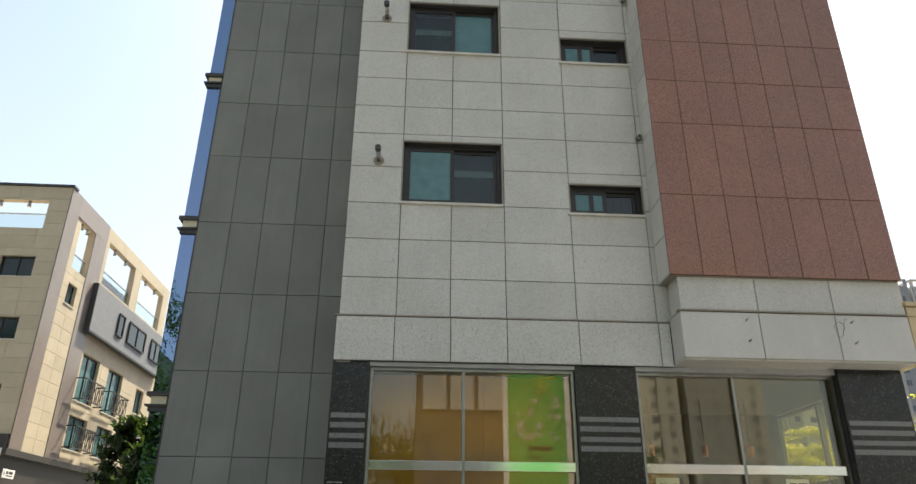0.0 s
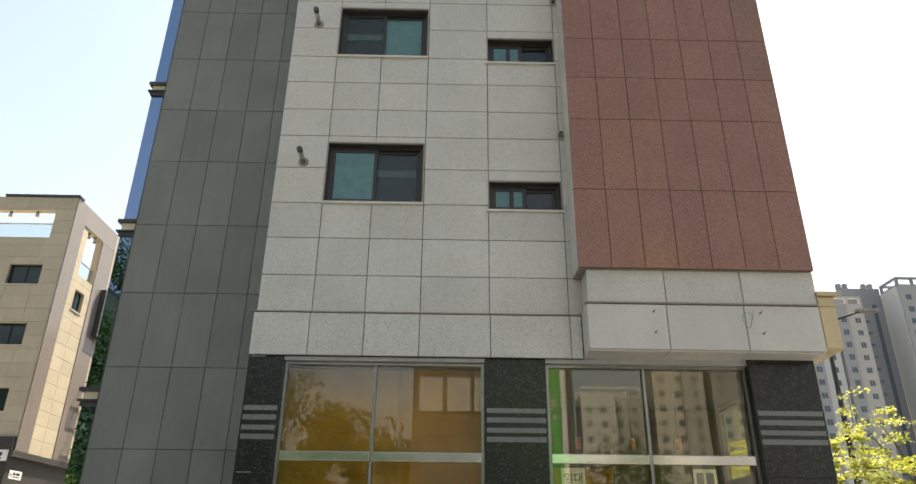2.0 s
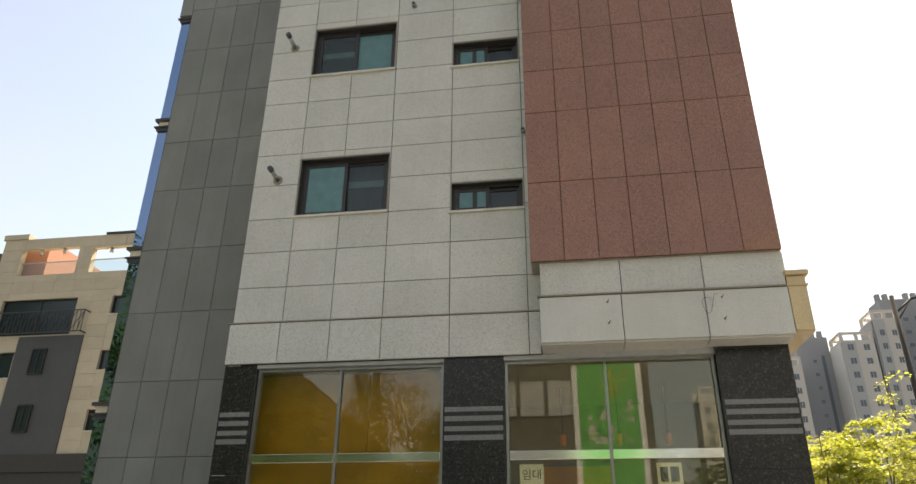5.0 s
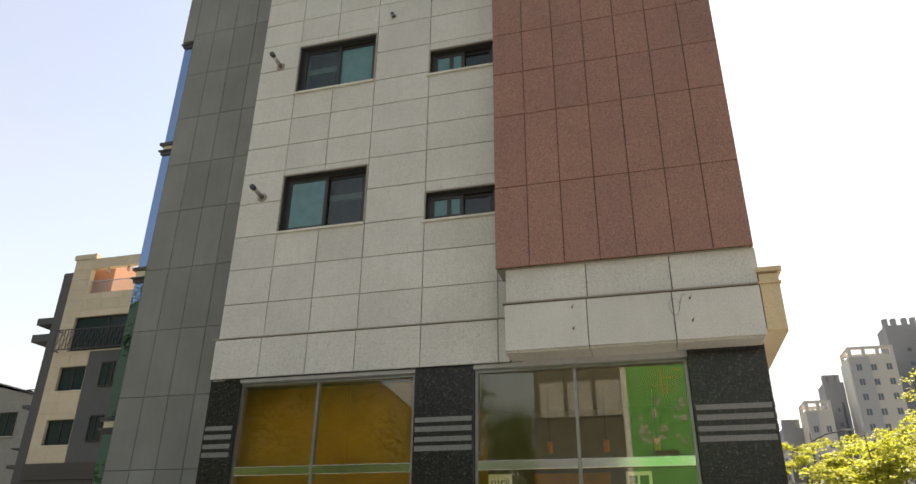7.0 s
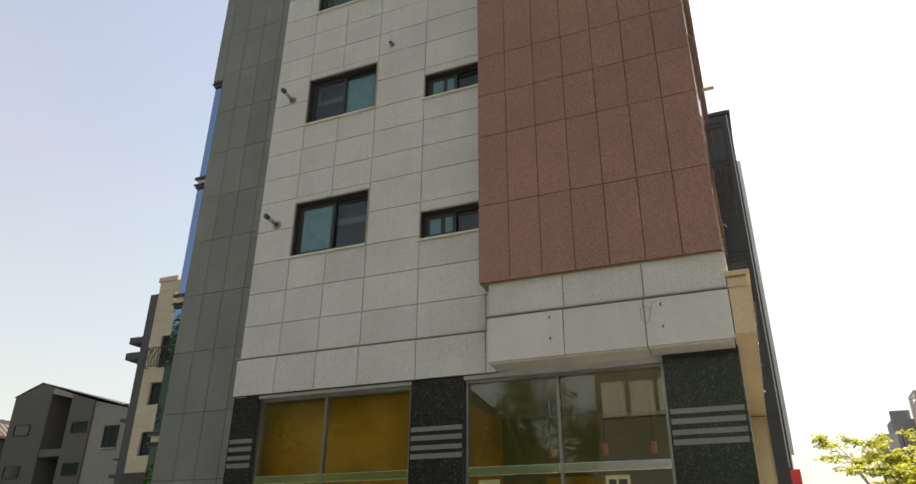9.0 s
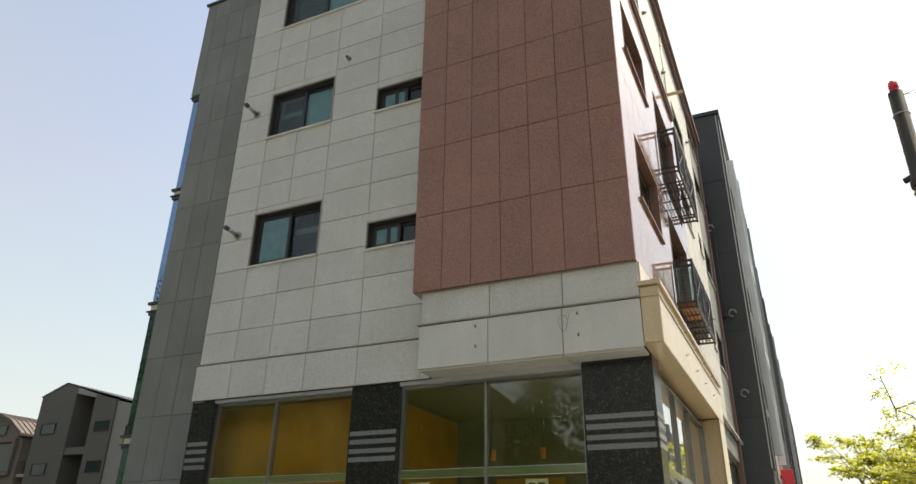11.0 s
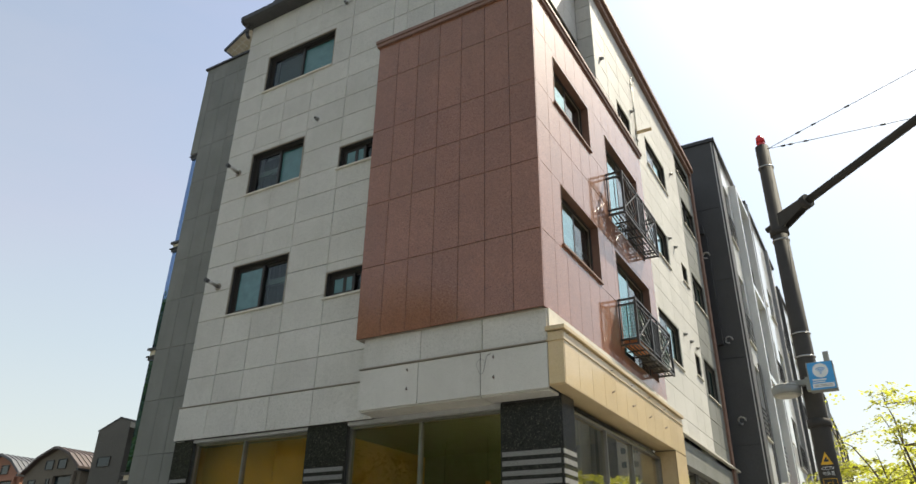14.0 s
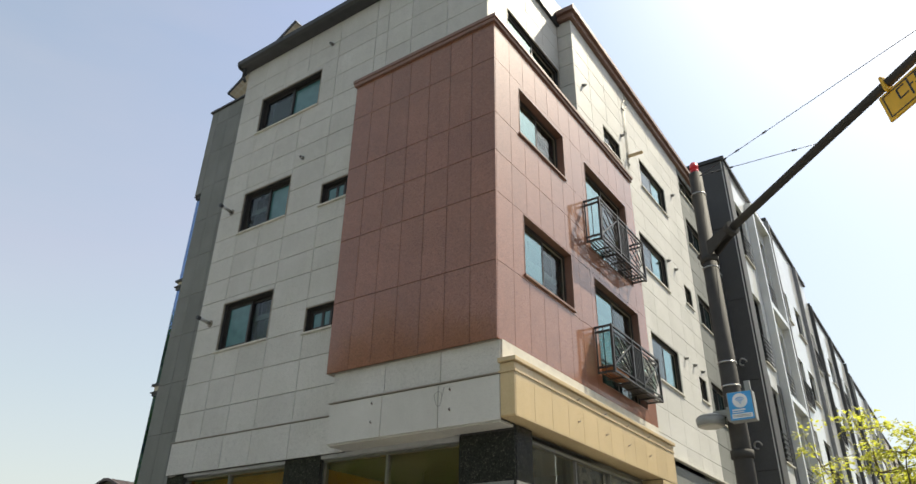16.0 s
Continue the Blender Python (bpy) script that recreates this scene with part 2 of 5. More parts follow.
def box(bm, x0, x1, y0, y1, z0, z1, bevel=0.0):
    vs = [bm.verts.new(p) for p in ((x0, y0, z0), (x1, y0, z0), (x1, y1, z0), (x0, y1, z0), (x0, y0, z1), (x1, y0, z1), (x1, y1, z1), (x0, y1, z1))]
    fs = [bm.faces.new([vs[i] for i in q]) for q in ((0, 3, 2, 1), (4, 5, 6, 7), (0, 1, 5, 4), (1, 2, 6, 5), (2, 3, 7, 6), (3, 0, 4, 7))]
    if bevel:
        es = {e for f in fs for e in f.edges}
        bmesh.ops.bevel(bm, geom=list(es), offset=bevel, segments=2, profile=0.7, affect="EDGES", clamp_overlap=True)
    return fs


def boxes(*dims, bevel=0.0):
    bm = bmesh.new()
    for d in dims:
        if bevel:
            b2 = bmesh.new()
            box(b2, *d, bevel=bevel)
            me = bpy.data.meshes.new("tmp")
            b2.to_mesh(me)
            b2.free()
            bm.from_mesh(me)
            bpy.data.meshes.remove(me)
        else:
            box(bm, *d)
    return bm


def tube(bm, a, b, r0, r1=None, n=10, caps=True):
    a, b = Vector(a), Vector(b)
    r1 = r0 if r1 is None else r1
    d = (b - a).normalized()
    s = d.orthogonal().normalized()
    t = d.cross(s)
    ring = []
    for c, r in ((a, r0), (b, r1)):
        ring.append([bm.verts.new(c + (s * math.cos(k * math.tau / n) + t * math.sin(k * math.tau / n)) * r) for k in range(n)])
    for k in range(n):
        f = bm.faces.new((ring[0][k], ring[0][(k + 1) % n], ring[1][(k + 1) % n], ring[1][k]))
        f.smooth = True
    if caps:
        bm.faces.new(ring[0][::-1])
        bm.faces.new(ring[1])


def sweep(bm, pts, r, n=8):
    for a, b in zip(pts, pts[1:]):
        tube(bm, a, b, r, r, n)


def bar(bm, a, b, w, d=None, up=(0, 0, 1)):
    """A square bar from a to b."""
    a, b = Vector(a), Vector(b)
    d = w if d is None else d
    ax = (b - a).normalized()
    s = ax.cross(Vector(up))
    s = s.normalized() if s.length > 1e-4 else Vector((1, 0, 0))
    t = ax.cross(s).normalized()
    q = [(s * i * w / 2 + t * j * d / 2) for i, j in ((-1, -1), (1, -1), (1, 1), (-1, 1))]
    lo, hi = [bm.verts.new(a + v) for v in q], [bm.verts.new(b + v) for v in q]
    bm.faces.new(lo[::-1])
    bm.faces.new(hi)
    for k in range(4):
        bm.faces.new((lo[k], lo[(k + 1) % 4], hi[(k + 1) % 4], hi[k]))


class Face:
    """A wall face: u runs along it, v is height, w is out of it."""

    def __init__(self, kind, at):
        self.kind, self.at = kind, at

    def p(self, u, v, w=0.0):
        if self.kind == "front":
            return Vector((u, self.at - w, v))
        if self.kind == "right":
            return Vector((self.at + w, u, v))
        return Vector((self.at - w, u, v))     # "left"

    def box(self, bm, u0, u1, v0, v1, w0, w1, bevel=0.0):
        a, b = self.p(u0, v0, w0), self.p(u1, v1, w1)
        lo, hi = [min(i, j) for i, j in zip(a, b)], [max(i, j) for i, j in zip(a, b)]
        box(bm, lo[0], hi[0], lo[1], hi[1], lo[2], hi[2], bevel)


def ring(bm, F, u0, u1, v0, v1, wide, w0, w1):
    F.box(bm, u0, u1, v1 - wide, v1, w0, w1)
    F.box(bm, u0, u1, v0, v0 + wide, w0, w1)
    F.box(bm, u0, u0 + wide, v0 + wide, v1 - wide, w0, w1)
    F.box(bm, u1 - wide, u1, v0 + wide, v1 - wide, w0, w1)


def cells(u0, u1, v0, v1, holes):
    """The rectangle less its holes, as few upright rectangles."""
    us = sorted({u0, u1, *(min(max(h[i], u0), u1) for h in holes for i in (0, 1))})
    for a, b in zip(us, us[1:]):
        m = (a + b) / 2
        cuts = sorted((max(h[2], v0), min(h[3], v1)) for h in holes if h[0] < m < h[1] and h[3] > v0 and h[2] < v1)
        z = v0
        for lo, hi in cuts:
            if lo > z + 1e-4:
                yield a, b, z, lo
            z = max(z, hi)
        if z < v1 - 1e-4:
            yield a, b, z, v1


def solid_wall(name, F, u0, u1, v0, v1, holes, thick, mat, label):
    bm = bmesh.new()
    for a, b, c, d in cells(u0, u1, v0, v1, holes):
        F.box(bm, a, b, c, d, -thick, 0)
    return tagged(part(name, bm, mat), label, "wall", kind="structure")


SLABS = {}


def slab_mesh(F, du, dv, thick, mat):
    key = (F.kind, round(du, 3), round(dv, 3), thick, mat.name)
    if key not in SLABS:
        bm = bmesh.new()
        c, t = 0.004, thick
        O = Face(F.kind, 0)
        out = [bm.verts.new(O.p(u, v, t)) for u, v in ((c, c), (du - c, c), (du - c, dv - c), (c, dv - c))]
        mid = [bm.verts.new(O.p(u, v, t - c)) for u, v in ((0, 0), (du, 0), (du, dv), (0, dv))]
        inn = [bm.verts.new(O.p(u, v, 0.001)) for u, v in ((0, 0), (du, 0), (du, dv), (0, dv))]
        bm.faces.new(out)
        for k in range(4):
            j = (k + 1) % 4
            bm.faces.new((mid[k], mid[j], out[j], out[k]))
            bm.faces.new((inn[k], inn[j], mid[j], mid[k]))
        bmesh.ops.recalc_face_normals(bm, faces=bm.faces)
        if sum((f.normal.dot(O.p(0, 0, 1)) for f in bm.faces if len(f.verts) == 4 and f.calc_area() > du * dv * 0.5)) < 0:
            bmesh.ops.reverse_faces(bm, faces=bm.faces)
        me = bpy.data.meshes.new("slab")
        bm.to_mesh(me)
        bm.free()
        me.materials.append(mat)
        SLABS[key] = me
    return SLABS[key]


def clad(wall, F, us, vs, holes, mat, thick=0.03, gap=0.011, w=0.0):
    """Stone slabs hung on a wall, each one an object, cut round the openings."""
    for a, b in zip(us, us[1:]):
        for c, d in zip(vs, vs[1:]):
            hit = [h for h in holes if h[0] < b - 0.01 and h[1] > a + 0.01 and h[2] < d - 0.01 and h[3] > c + 0.01]
            a1, b1, c1, d1 = a + gap / 2, b - gap / 2, c + gap / 2, d - gap / 2
            if not hit:
                shared("slab", slab_mesh(F, b1 - a1, d1 - c1, thick, mat), wall, F.p(a1, c1, w))
                continue
            rest = list(cells(a1, b1, c1, d1, hit))
            if rest:
                bm = bmesh.new()
                for q in rest:
                    F.box(bm, *q, w + 0.001, w + thick)
                part("slab", bm, mat, wall)


WINDOWS = [0]


def window(F, u0, u1, v0, v1, label, deep=0.07, split=0.5, left="blind", right="screen", sill=True, sillmat=None, reveal=None, slim=False, sashmat=None, stile=0.0):
    """A sliding window: outer frame, two sashes with panes, and a sill."""
    WINDOWS[0] += 1
    top = empty("window_%d" % WINDOWS[0], label, "window", kind="structure", loc=F.p((u0 + u1) / 2, v0, 0))
    inv = Matrix.Translation(-top.location)

    def put(name, bm, mat, parent=top, lab=""):
        bm.transform(inv)
        return part(name, bm, mat, parent, lab)

    bm = bmesh.new()
    ring(bm, F, u0, u1, v0, v1, 0.045 if slim else 0.06, -deep - 0.09, -deep)
    put("window_frame", bm, FRAME)
    if not slim and reveal is None:
        bm = bmesh.new()
        ring(bm, F, u0 - 0.02, u1 + 0.02, v0 - 0.02, v1 + 0.02, 0.022, 0.004, 0.036)
        put("casing", bm, LEDGE, top, "thin stone casing")
    if reveal is not None:
        bm = bmesh.new()
        ring(bm, F, u0 - 0.012, u1 + 0.012, v0 - 0.012, v1 + 0.012, 0.014, -deep, 0.036)
        put("reveal", bm, reveal)
    m = u0 + (u1 - u0) * split
    for k, (a, b, kind) in enumerate(((u0 + 0.055, m + 0.03, left), (m - 0.03, u1 - 0.055, right))):
        o = deep + (0.004 + 0.016 * k if slim else 0.012 + 0.04 * k)
        bm = bmesh.new()
        ring(bm, F, a, b, v0 + 0.055, v1 - 0.055, 0.045 if slim else 0.058, -o - 0.035, -o)
        if stile and k == 0:
            F.box(bm, a + (b - a) * stile, a + (b - a) * stile + 0.07, v0 + 0.1, v1 - 0.1, -o - 0.034, -o - 0.002)
        s = put("sash", bm, sashmat if sashmat and k == 1 else FRAME)
        bm = bmesh.new()
        F.box(bm, a + 0.04, b - 0.04, v0 + 0.095, v1 - 0.095, -o - (0.012 if slim else 0.022), -o - (0.005 if slim else 0.014))
        pane = put("pane", bm, BLIND if kind == "blind" else COATED if kind == "coated" else GLASS, s)
        pane.visible_shadow = False
        if kind == "screen":
            bm = bmesh.new()
            for q in range(9):
                x = a + (b - a) * q / 9
                F.box(bm, x, x + (b - a) / 9, v0 + 0.02, v1 - 0.02, -deep - 0.27 - 0.012 * (q % 2), -deep - 0.25 - 0.012 * (q % 2))
            put("curtain", bm, CURTAIN, top, "drawn grey curtain")
        if kind == "slats":
            bm = bmesh.new()
            z = v0 + 0.2
            while z < v1 - 0.12:
                F.box(bm, a + 0.12, b - 0.05, z, z + 0.045, -deep - 0.19, -deep - 0.16)
                z += 0.075
            put("blind", bm, SLAT, top, "dark slatted blind half drawn")
    if sill:
        bm = bmesh.new()
        F.box(bm, u0 - 0.05, u1 + 0.02, v0 - 0.035, v0 + 0.004, -deep, 0.07, 0.006)
        put("window_sill", bm, sillmat or SILL)
    return top


# ---- ground ----
bm = boxes((-400, 400, -400, 500, -0.5, 0.0))
tagged(part("ground", bm, ASPHALT), "grey asphalt street and yard around the buildings", "ground", kind="structure")
bm = boxes((-30, 9.2, -7.5, 60, 0.001, 0.14), bevel=0.01)
tagged(part("pavement", bm, PAVING), "pale paved footway beside the building", "pavement", kind="structure")

# ---- corner building: walls ----
ROWS_W = [4.84, 5.42, 6.03, 6.63, 7.26, 7.86, 8.38, 8.93, 9.47, 10.09, 10.70, 11.22, 11.77, 12.31, 12.93, 13.54, 14.06, 14.70]
COLS_W = [-1.17, -0.37, 0.40, 1.21, 2.23, 3.40, 3.76]
WF = Face("front", 9.28)
fr_holes = [(-0.36, 1.18, 6.65, 7.73), (-0.36, 1.18, 9.49, 10.55), (-0.36, 1.72, 12.33, 13.40), (2.24, 3.38, 6.55, 7.06), (2.24, 3.38, 9.40, 9.92)]
wall_front = solid_wall("wall_front", WF, -1.17, 3.755, 4.2, 14.70, fr_holes, 0.25, JOINT, "pale speckled granite slab wall with dark joints")
wall_upper = solid_wall("wall_upper_front", WF, 3.755, 6.39, 11.6, 14.70, [], 0.25, JOINT, "pale granite top storey wall above red granite")
GF = Face("front", 10.18)
wall_grey = solid_wall("wall_grey", GF, -3.92, -1.17, 0.0, 15.08, [(-3.95, -3.63, -1, 12.17)], 0.25, JOINT, "dark grey stone slab wall beside pale granite")
LF = Face("left", -1.17)
wall_return = solid_wall("wall_return", LF, 9.281, 10.18, 0.0, 14.55, [], 0.2, WHITE, "pale granite return of the front wall")
RF = Face("front", 8.778)
wall_red = solid_wall("wall_red_front", RF, 3.50, 6.848, 5.41, 11.72, [], 0.2, JOINT, "polished red granite slab wall")
RL = Face("left", 3.50)
wall_red_left = solid_wall("wall_red_return", RL, 8.78, 9.25, 5.41, 11.72, [], 0.1, JOINT, "pale granite side of the red granite bay")
SF = Face("right", 6.85)
side_holes = [(9.62, 11.43, 9.60, 10.66), (9.66, 11.47, 6.77, 7.91), (12.45, 14.72, 8.50, 10.62), (12.50, 14.78, 5.70, 7.85)]
wall_red_side = solid_wall("wall_red_side", SF, 8.78, 15.32, 5.41, 11.72, side_holes, 0.2, JOINT, "sunlit polished red granite side wall with windows")
EF = Face("right", 6.77)
east_holes = [(15.80, 17.72, 6.72, 7.82), (15.80, 17.72, 9.52, 10.50), (16.50, 18.50, 12.20, 13.12), (20.45, 22.0, 6.72, 7.80), (20.45, 22.0, 9.52, 10.50), (20.45, 22.1, 12.2, 13.15),
              (19.30, 19.92, 7.00, 7.65), (19.15, 19.80, 9.72, 10.32), (14.02, 15.08, 12.12, 12.70), (20.3, 22.1, 14.05, 14.75)]
wall_east = solid_wall("wall_east", EF, 15.32, 22.3, 4.95, 14.95, east_holes, 0.2, JOINT, "cream granite side wall with sliding windows")
wall_east_top = solid_wall("wall_east_top", EF, 12.53, 15.32, 11.74, 14.95, east_holes, 0.2, JOINT, "cream granite top storey side wall")
TF = Face("right", 6.39)
top_holes = [(10.05, 12.45, 12.45, 13.41)]
wall_top_side = solid_wall("wall_top_side", TF, 9.28, 12.53, 11.72, 15.0, top_holes, 0.2, JOINT, "pale granite set-back wall on the top terrace")
KF = Face("front", 12.53)
wall_step = solid_wall("wall_step", KF, 6.41, 6.77, 11.72, 14.95, [], 0.1, JOINT, "grey shaded stone step of the top storey")
bm = boxes((-3.63, -3.40, 10.43, 22.3, 0, 15.0), (-3.40, 6.57, 22.1, 22.3, 0, 14.95))
tagged(part("wall_back", bm, GREY), "plain grey stone rear walls", "wall", kind="structure")
# floors and inner partitions
for k, z in enumerate((4.42, 7.40, 10.22)):
    bm = boxes((-3.35, -1.0, 10.5, 22.0, z - 0.12, z), (-1.0, 3.45, 9.55, 22.0, z - 0.12, z), (3.7, 6.6, 9.0, 22.0, z - 0.12, z))
    tagged(part("floor_%d" % (k + 2), bm, INNER), "plain storey slab inside the building", "floor", kind="structure")
bm = boxes((-3.35, 6.1, 11.9, 12.0, 4.45, 14.3), (1.7, 1.8, 9.6, 11.9, 4.45, 14.3), (-3.35, 6.4, 9.5, 9.52, 0.15, 0.16))
tagged(part("wall_inner", bm, INNER), "plain plaster partition inside the rooms", "wall", kind="structure")
bm = boxes((-1.1, 6.35, 9.54, 22.1, 14.56, 14.7), (-3.4, -1.1, 10.5, 22.1, 14.8, 14.95), (3.52, 6.83, 8.8, 12.5, 11.55, 11.72))
tagged(part("roof", bm, DARKMETAL), "flat dark roof slab and terrace floor", "roof", kind="structure")

# ---- ground storey ----
bm = boxes((-0.70, 2.16, 9.29, 9.5, 4.135, 4.187), (3.02, 5.92, 9.285, 9.5, 4.135, 4.25), (5.9, 6.75, 9.3, 9.5, 4.255, 4.3))
tagged(part("soffit", bm, LIGHTGREY), "pale metal soffit above the shop windows", "soffit", kind="structure")
BF = Face("front", 9.25)
base_band = tagged(part("trim_band", boxes((-1.20, 3.57, 9.252, 9.279, 4.19, 4.84)), JOINT), "pale granite band under the front wall", "band", kind="structure")
clad(base_band, BF, [-1.20, -0.38, 0.41, 1.21, 2.24, 3.40, 3.57], [4.19, 4.825], [], WHITE)
part("ledge", boxes((-1.23, 3.57, 9.205, 9.29, 4.828, 4.846), bevel=0.004), LEDGE, base_band)
box_band = tagged(part("trim_box_band", boxes((3.61, 6.865, 8.85, 9.24, 4.245, 4.886), (3.63, 6.865, 8.862, 9.24, 4.886, 5.408)), JOINT), "pale granite boxed band under the red bay", "band", kind="structure")
clad(box_band, Face("front", 8.848), [3.58, 4.70, 5.80, 6.876], [4.225, 4.883], [], WHITE, 0.034)
clad(box_band, Face("front", 8.86), [3.60, 4.72, 5.82, 6.876], [4.915, 5.41], [], WHITE, 0.03)
part("soffit_slab", boxes((3.49, 6.84, 8.785, 9.25, 5.398, 5.404)), LEDGE, box_band)
clad(box_band, Face("left", 3.61), [8.82, 9.248], [4.225, 4.883], [], WHITE, 0.03)
clad(box_band, Face("left", 3.63), [8.845, 9.248], [4.915, 5.41], [], WHITE, 0.02)
part("ledge", boxes((3.555, 6.86, 8.795, 8.9, 4.890, 4.908), bevel=0.004), LEDGE, box_band)
for a, b, c in ((3.585, 4.694, 9.285), (4.706, 5.794, 9.285), (5.806, 6.85, 9.215)):
    part("soffit_slab", boxes((a, b, 8.853, c, 4.205, 4.241), bevel=0.003), WHITE, box_band)


def hook(x, y, z):
    ob = empty("anchor_bolt", "small rusty anchor bolt set in the stone band", "bolt", "anchor bolts", loc=(x, y, z))
    bm = bmesh.new()
    tube(bm, (0, 0.0, 0), (0, -0.05, 0.0), 0.008, n=6)
    tube(bm, (0, -0.045, 0.0), (0.03, -0.05, 0.035), 0.007, n=6)
    part("shank", bm, DARKMETAL, ob)
    bm = bmesh.new()
    tube(bm, (0, 0, 0), (0, -0.008, 0), 0.02, n=8)
    part("washer", bm, BROWN, ob)
    ob.scale = (0.75, 0.75, 0.75)
    return ob


for x in (4.51, 6.02):
    for z in (4.47, 4.77):
        hook(x, 8.812, z)
for k, y in enumerate((10.8, 11.87, 12.85, 13.9)):
    for z in (4.58, 4.93):
        o = hook(7.125, y, z)
        o.rotation_euler = (0, 0, radians(90))

# piers in black granite with rough stripes
STRIPES = [(3.03, 3.10), (3.155, 3.22), (3.29, 3.36), (3.42, 3.485)]


def pier(name, x0, x1, y0, y1, mat, label, stripes=True, side=False):
    ob = tagged(part(name, boxes((x0, x1, y0 + 0.012, y1, 0.0, 4.25 if y0 < 9.25 else 4.19)), JOINT), label, "pier", kind="structure")
    F = Face("front", y0 + 0.012)
    zs = [0.14, 0.9, 1.75, 2.6, 4.18]
    for c, d in zip(zs, zs[1:]):
        part("slab", boxes((x0 - 0.004, x1 + 0.004, y0, y0 + 0.03, c + 0.003, d - 0.003), bevel=0.003), mat, ob)
    if side:
        part("slab", boxes((x1 + 0.001, x1 + 0.014, y0 + 0.031, y1, 0.14, 4.25)), mat, ob)
    if stripes:
        for c, d in STRIPES:
            part("stripe", boxes((x0 + 0.02, x1 - 0.02, y0 - 0.006, y0 + 0.01, c, d)), FLAMED, ob)
            if side:
                part("stripe", boxes((x1 + 0.006, x1 + 0.02, y0 + 0.02, y1 - 0.01, c, d)), FLAMED, ob)
    return ob


pier("wall_pier_1", -1.20, -0.70, 9.28, 9.46, BLACK, "polished black granite pier with four rough stripes")
pier("wall_pier_2", 2.16, 3.02, 9.28, 9.46, BLACK, "polished black granite pier with four rough stripes")
pier("wall_pier_3", 5.92, 6.86, 9.22, 9.72, BLACK, "polished black granite corner pier with four rough stripes", side=True)


def storefront(F, spans, label, z0=0.15, z1=4.13, bar_z=(2.77, 2.89)):
    WINDOWS[0] += 1
    u0, u1 = spans[0], spans[-1]
    top = empty("window_%d" % WINDOWS[0], label, "shop window", kind="structure", loc=F.p(u0, z0, 0))
    inv = Matrix.Translation(-top.location)

    def put(name, bm, mat, lab=""):
        bm.transform(inv)
        return part(name, bm, mat, top, lab)

    bm = bmesh.new()
    ring(bm, F, u0, u1, z0, z1, 0.042, -0.06, 0.05)
    put("window_frame", bm, DARKSTEEL, "brushed steel frame")
    for u in spans[1:-1]:
        bm = bmesh.new()
        F.box(bm, u - 0.02, u + 0.02, z0 + 0.043, z1 - 0.043, -0.05, 0.045, 0.004)
        put("mullion", bm, DARKSTEEL)
    for a, b in zip(spans, spans[1:]):
        la, lb = a + (0.042 if a == u0 else 0.02), b - (0.042 if b == u1 else 0.02)
        bm = bmesh.new()
        F.box(bm, la, lb, bar_z[0], bar_z[1], -0.05, 0.05, 0.004)
        put("transom", bm, CHROME)
        for c, d in ((z0 + 0.042, bar_z[0]), (bar_z[1], z1 - 0.042)):
            bm = bmesh.new()
            F.box(bm, la, lb, c, d, -0.008, 0.0)
            put("pane", bm, SHOPGLASS).visible_shadow = False
    return top


storefront(Face("front", 9.40), [-0.69, 0.60, 2.15], "tall shop window with steel frame and golden interior")
storefront(Face("front", 9.40), [3.03, 4.43, 5.91], "tall shop window with steel frame beside black piers")
storefront(Face("right", 6.76), [9.73, 11.3, 12.69, 14.5], "tall side shop window under the tan band")
# shop interior
bm = boxes((-0.93, 0.92, 9.84, 9.88, 0.15, 4.14), (0.925, 2.3, 9.845, 9.885, 0.15, 4.14), (-0.965, -0.93, 9.47, 9.88, 0.15, 4.14))
tagged(part("wall_shop", bm, OCHRE), "ochre boarded walls inside the empty shop", "wall", kind="structure")
# rear wall and ceiling take the plaster with indoor shade painted in
tagged(part("wall_shop_rear", boxes((2.45, 6.7, 12.6, 12.7, 0.15, 4.14)), SHADEPLASTER), "plaster rear wall inside the shop, shade put into its colour", "wall", kind="structure")
tagged(part("floor_shop", boxes((-1.1, 6.7, 9.45, 12.6, 0.14, 0.16)), INNER), "bare floor of the empty shop", "floor", kind="structure")
tagged(part("ceiling_shop", boxes((-1.1, 6.7, 9.52, 12.6, 4.14, 4.2)), SHADEPLASTER), "plain ceiling of the empty shop, shade put into its colour", "ceiling", kind="structure")
tagged(part("wall_shop_divider", boxes((2.3, 2.45, 9.47, 12.6, 0.15, 4.14)), OCHRE), "ochre board partition inside the shop", "wall", kind="structure")


def paper(x0, x1, z0, z1, lines, text=""):
    ob = empty("paper_sign", "white paper rental notice taped inside shop glass", "sign", "rental notices", loc=(x0, 9.416, z0))
    part("sheet", boxes((0, x1 - x0, 0, 0.002, 0, z1 - z0)), WHITEPAINT, ob)
    if text:
        cu = bpy.data.curves.new("lettering", "FONT")
        cu.body, cu.size, cu.align_x, cu.extrude = text, (x1 - x0) * 0.46, "CENTER", 0.0008
        cu.materials.append(INK)
        o = new("lettering", cu)
        o.parent = ob
        o.location, o.rotation_euler = ((x1 - x0) / 2, -0.002, (z1 - z0) * 0.3), (radians(90), 0, 0)
    else:
        for a, b, c, d in lines:
            part("text_bar", boxes((a, b, -0.003, 0, c, d)), INK, ob)


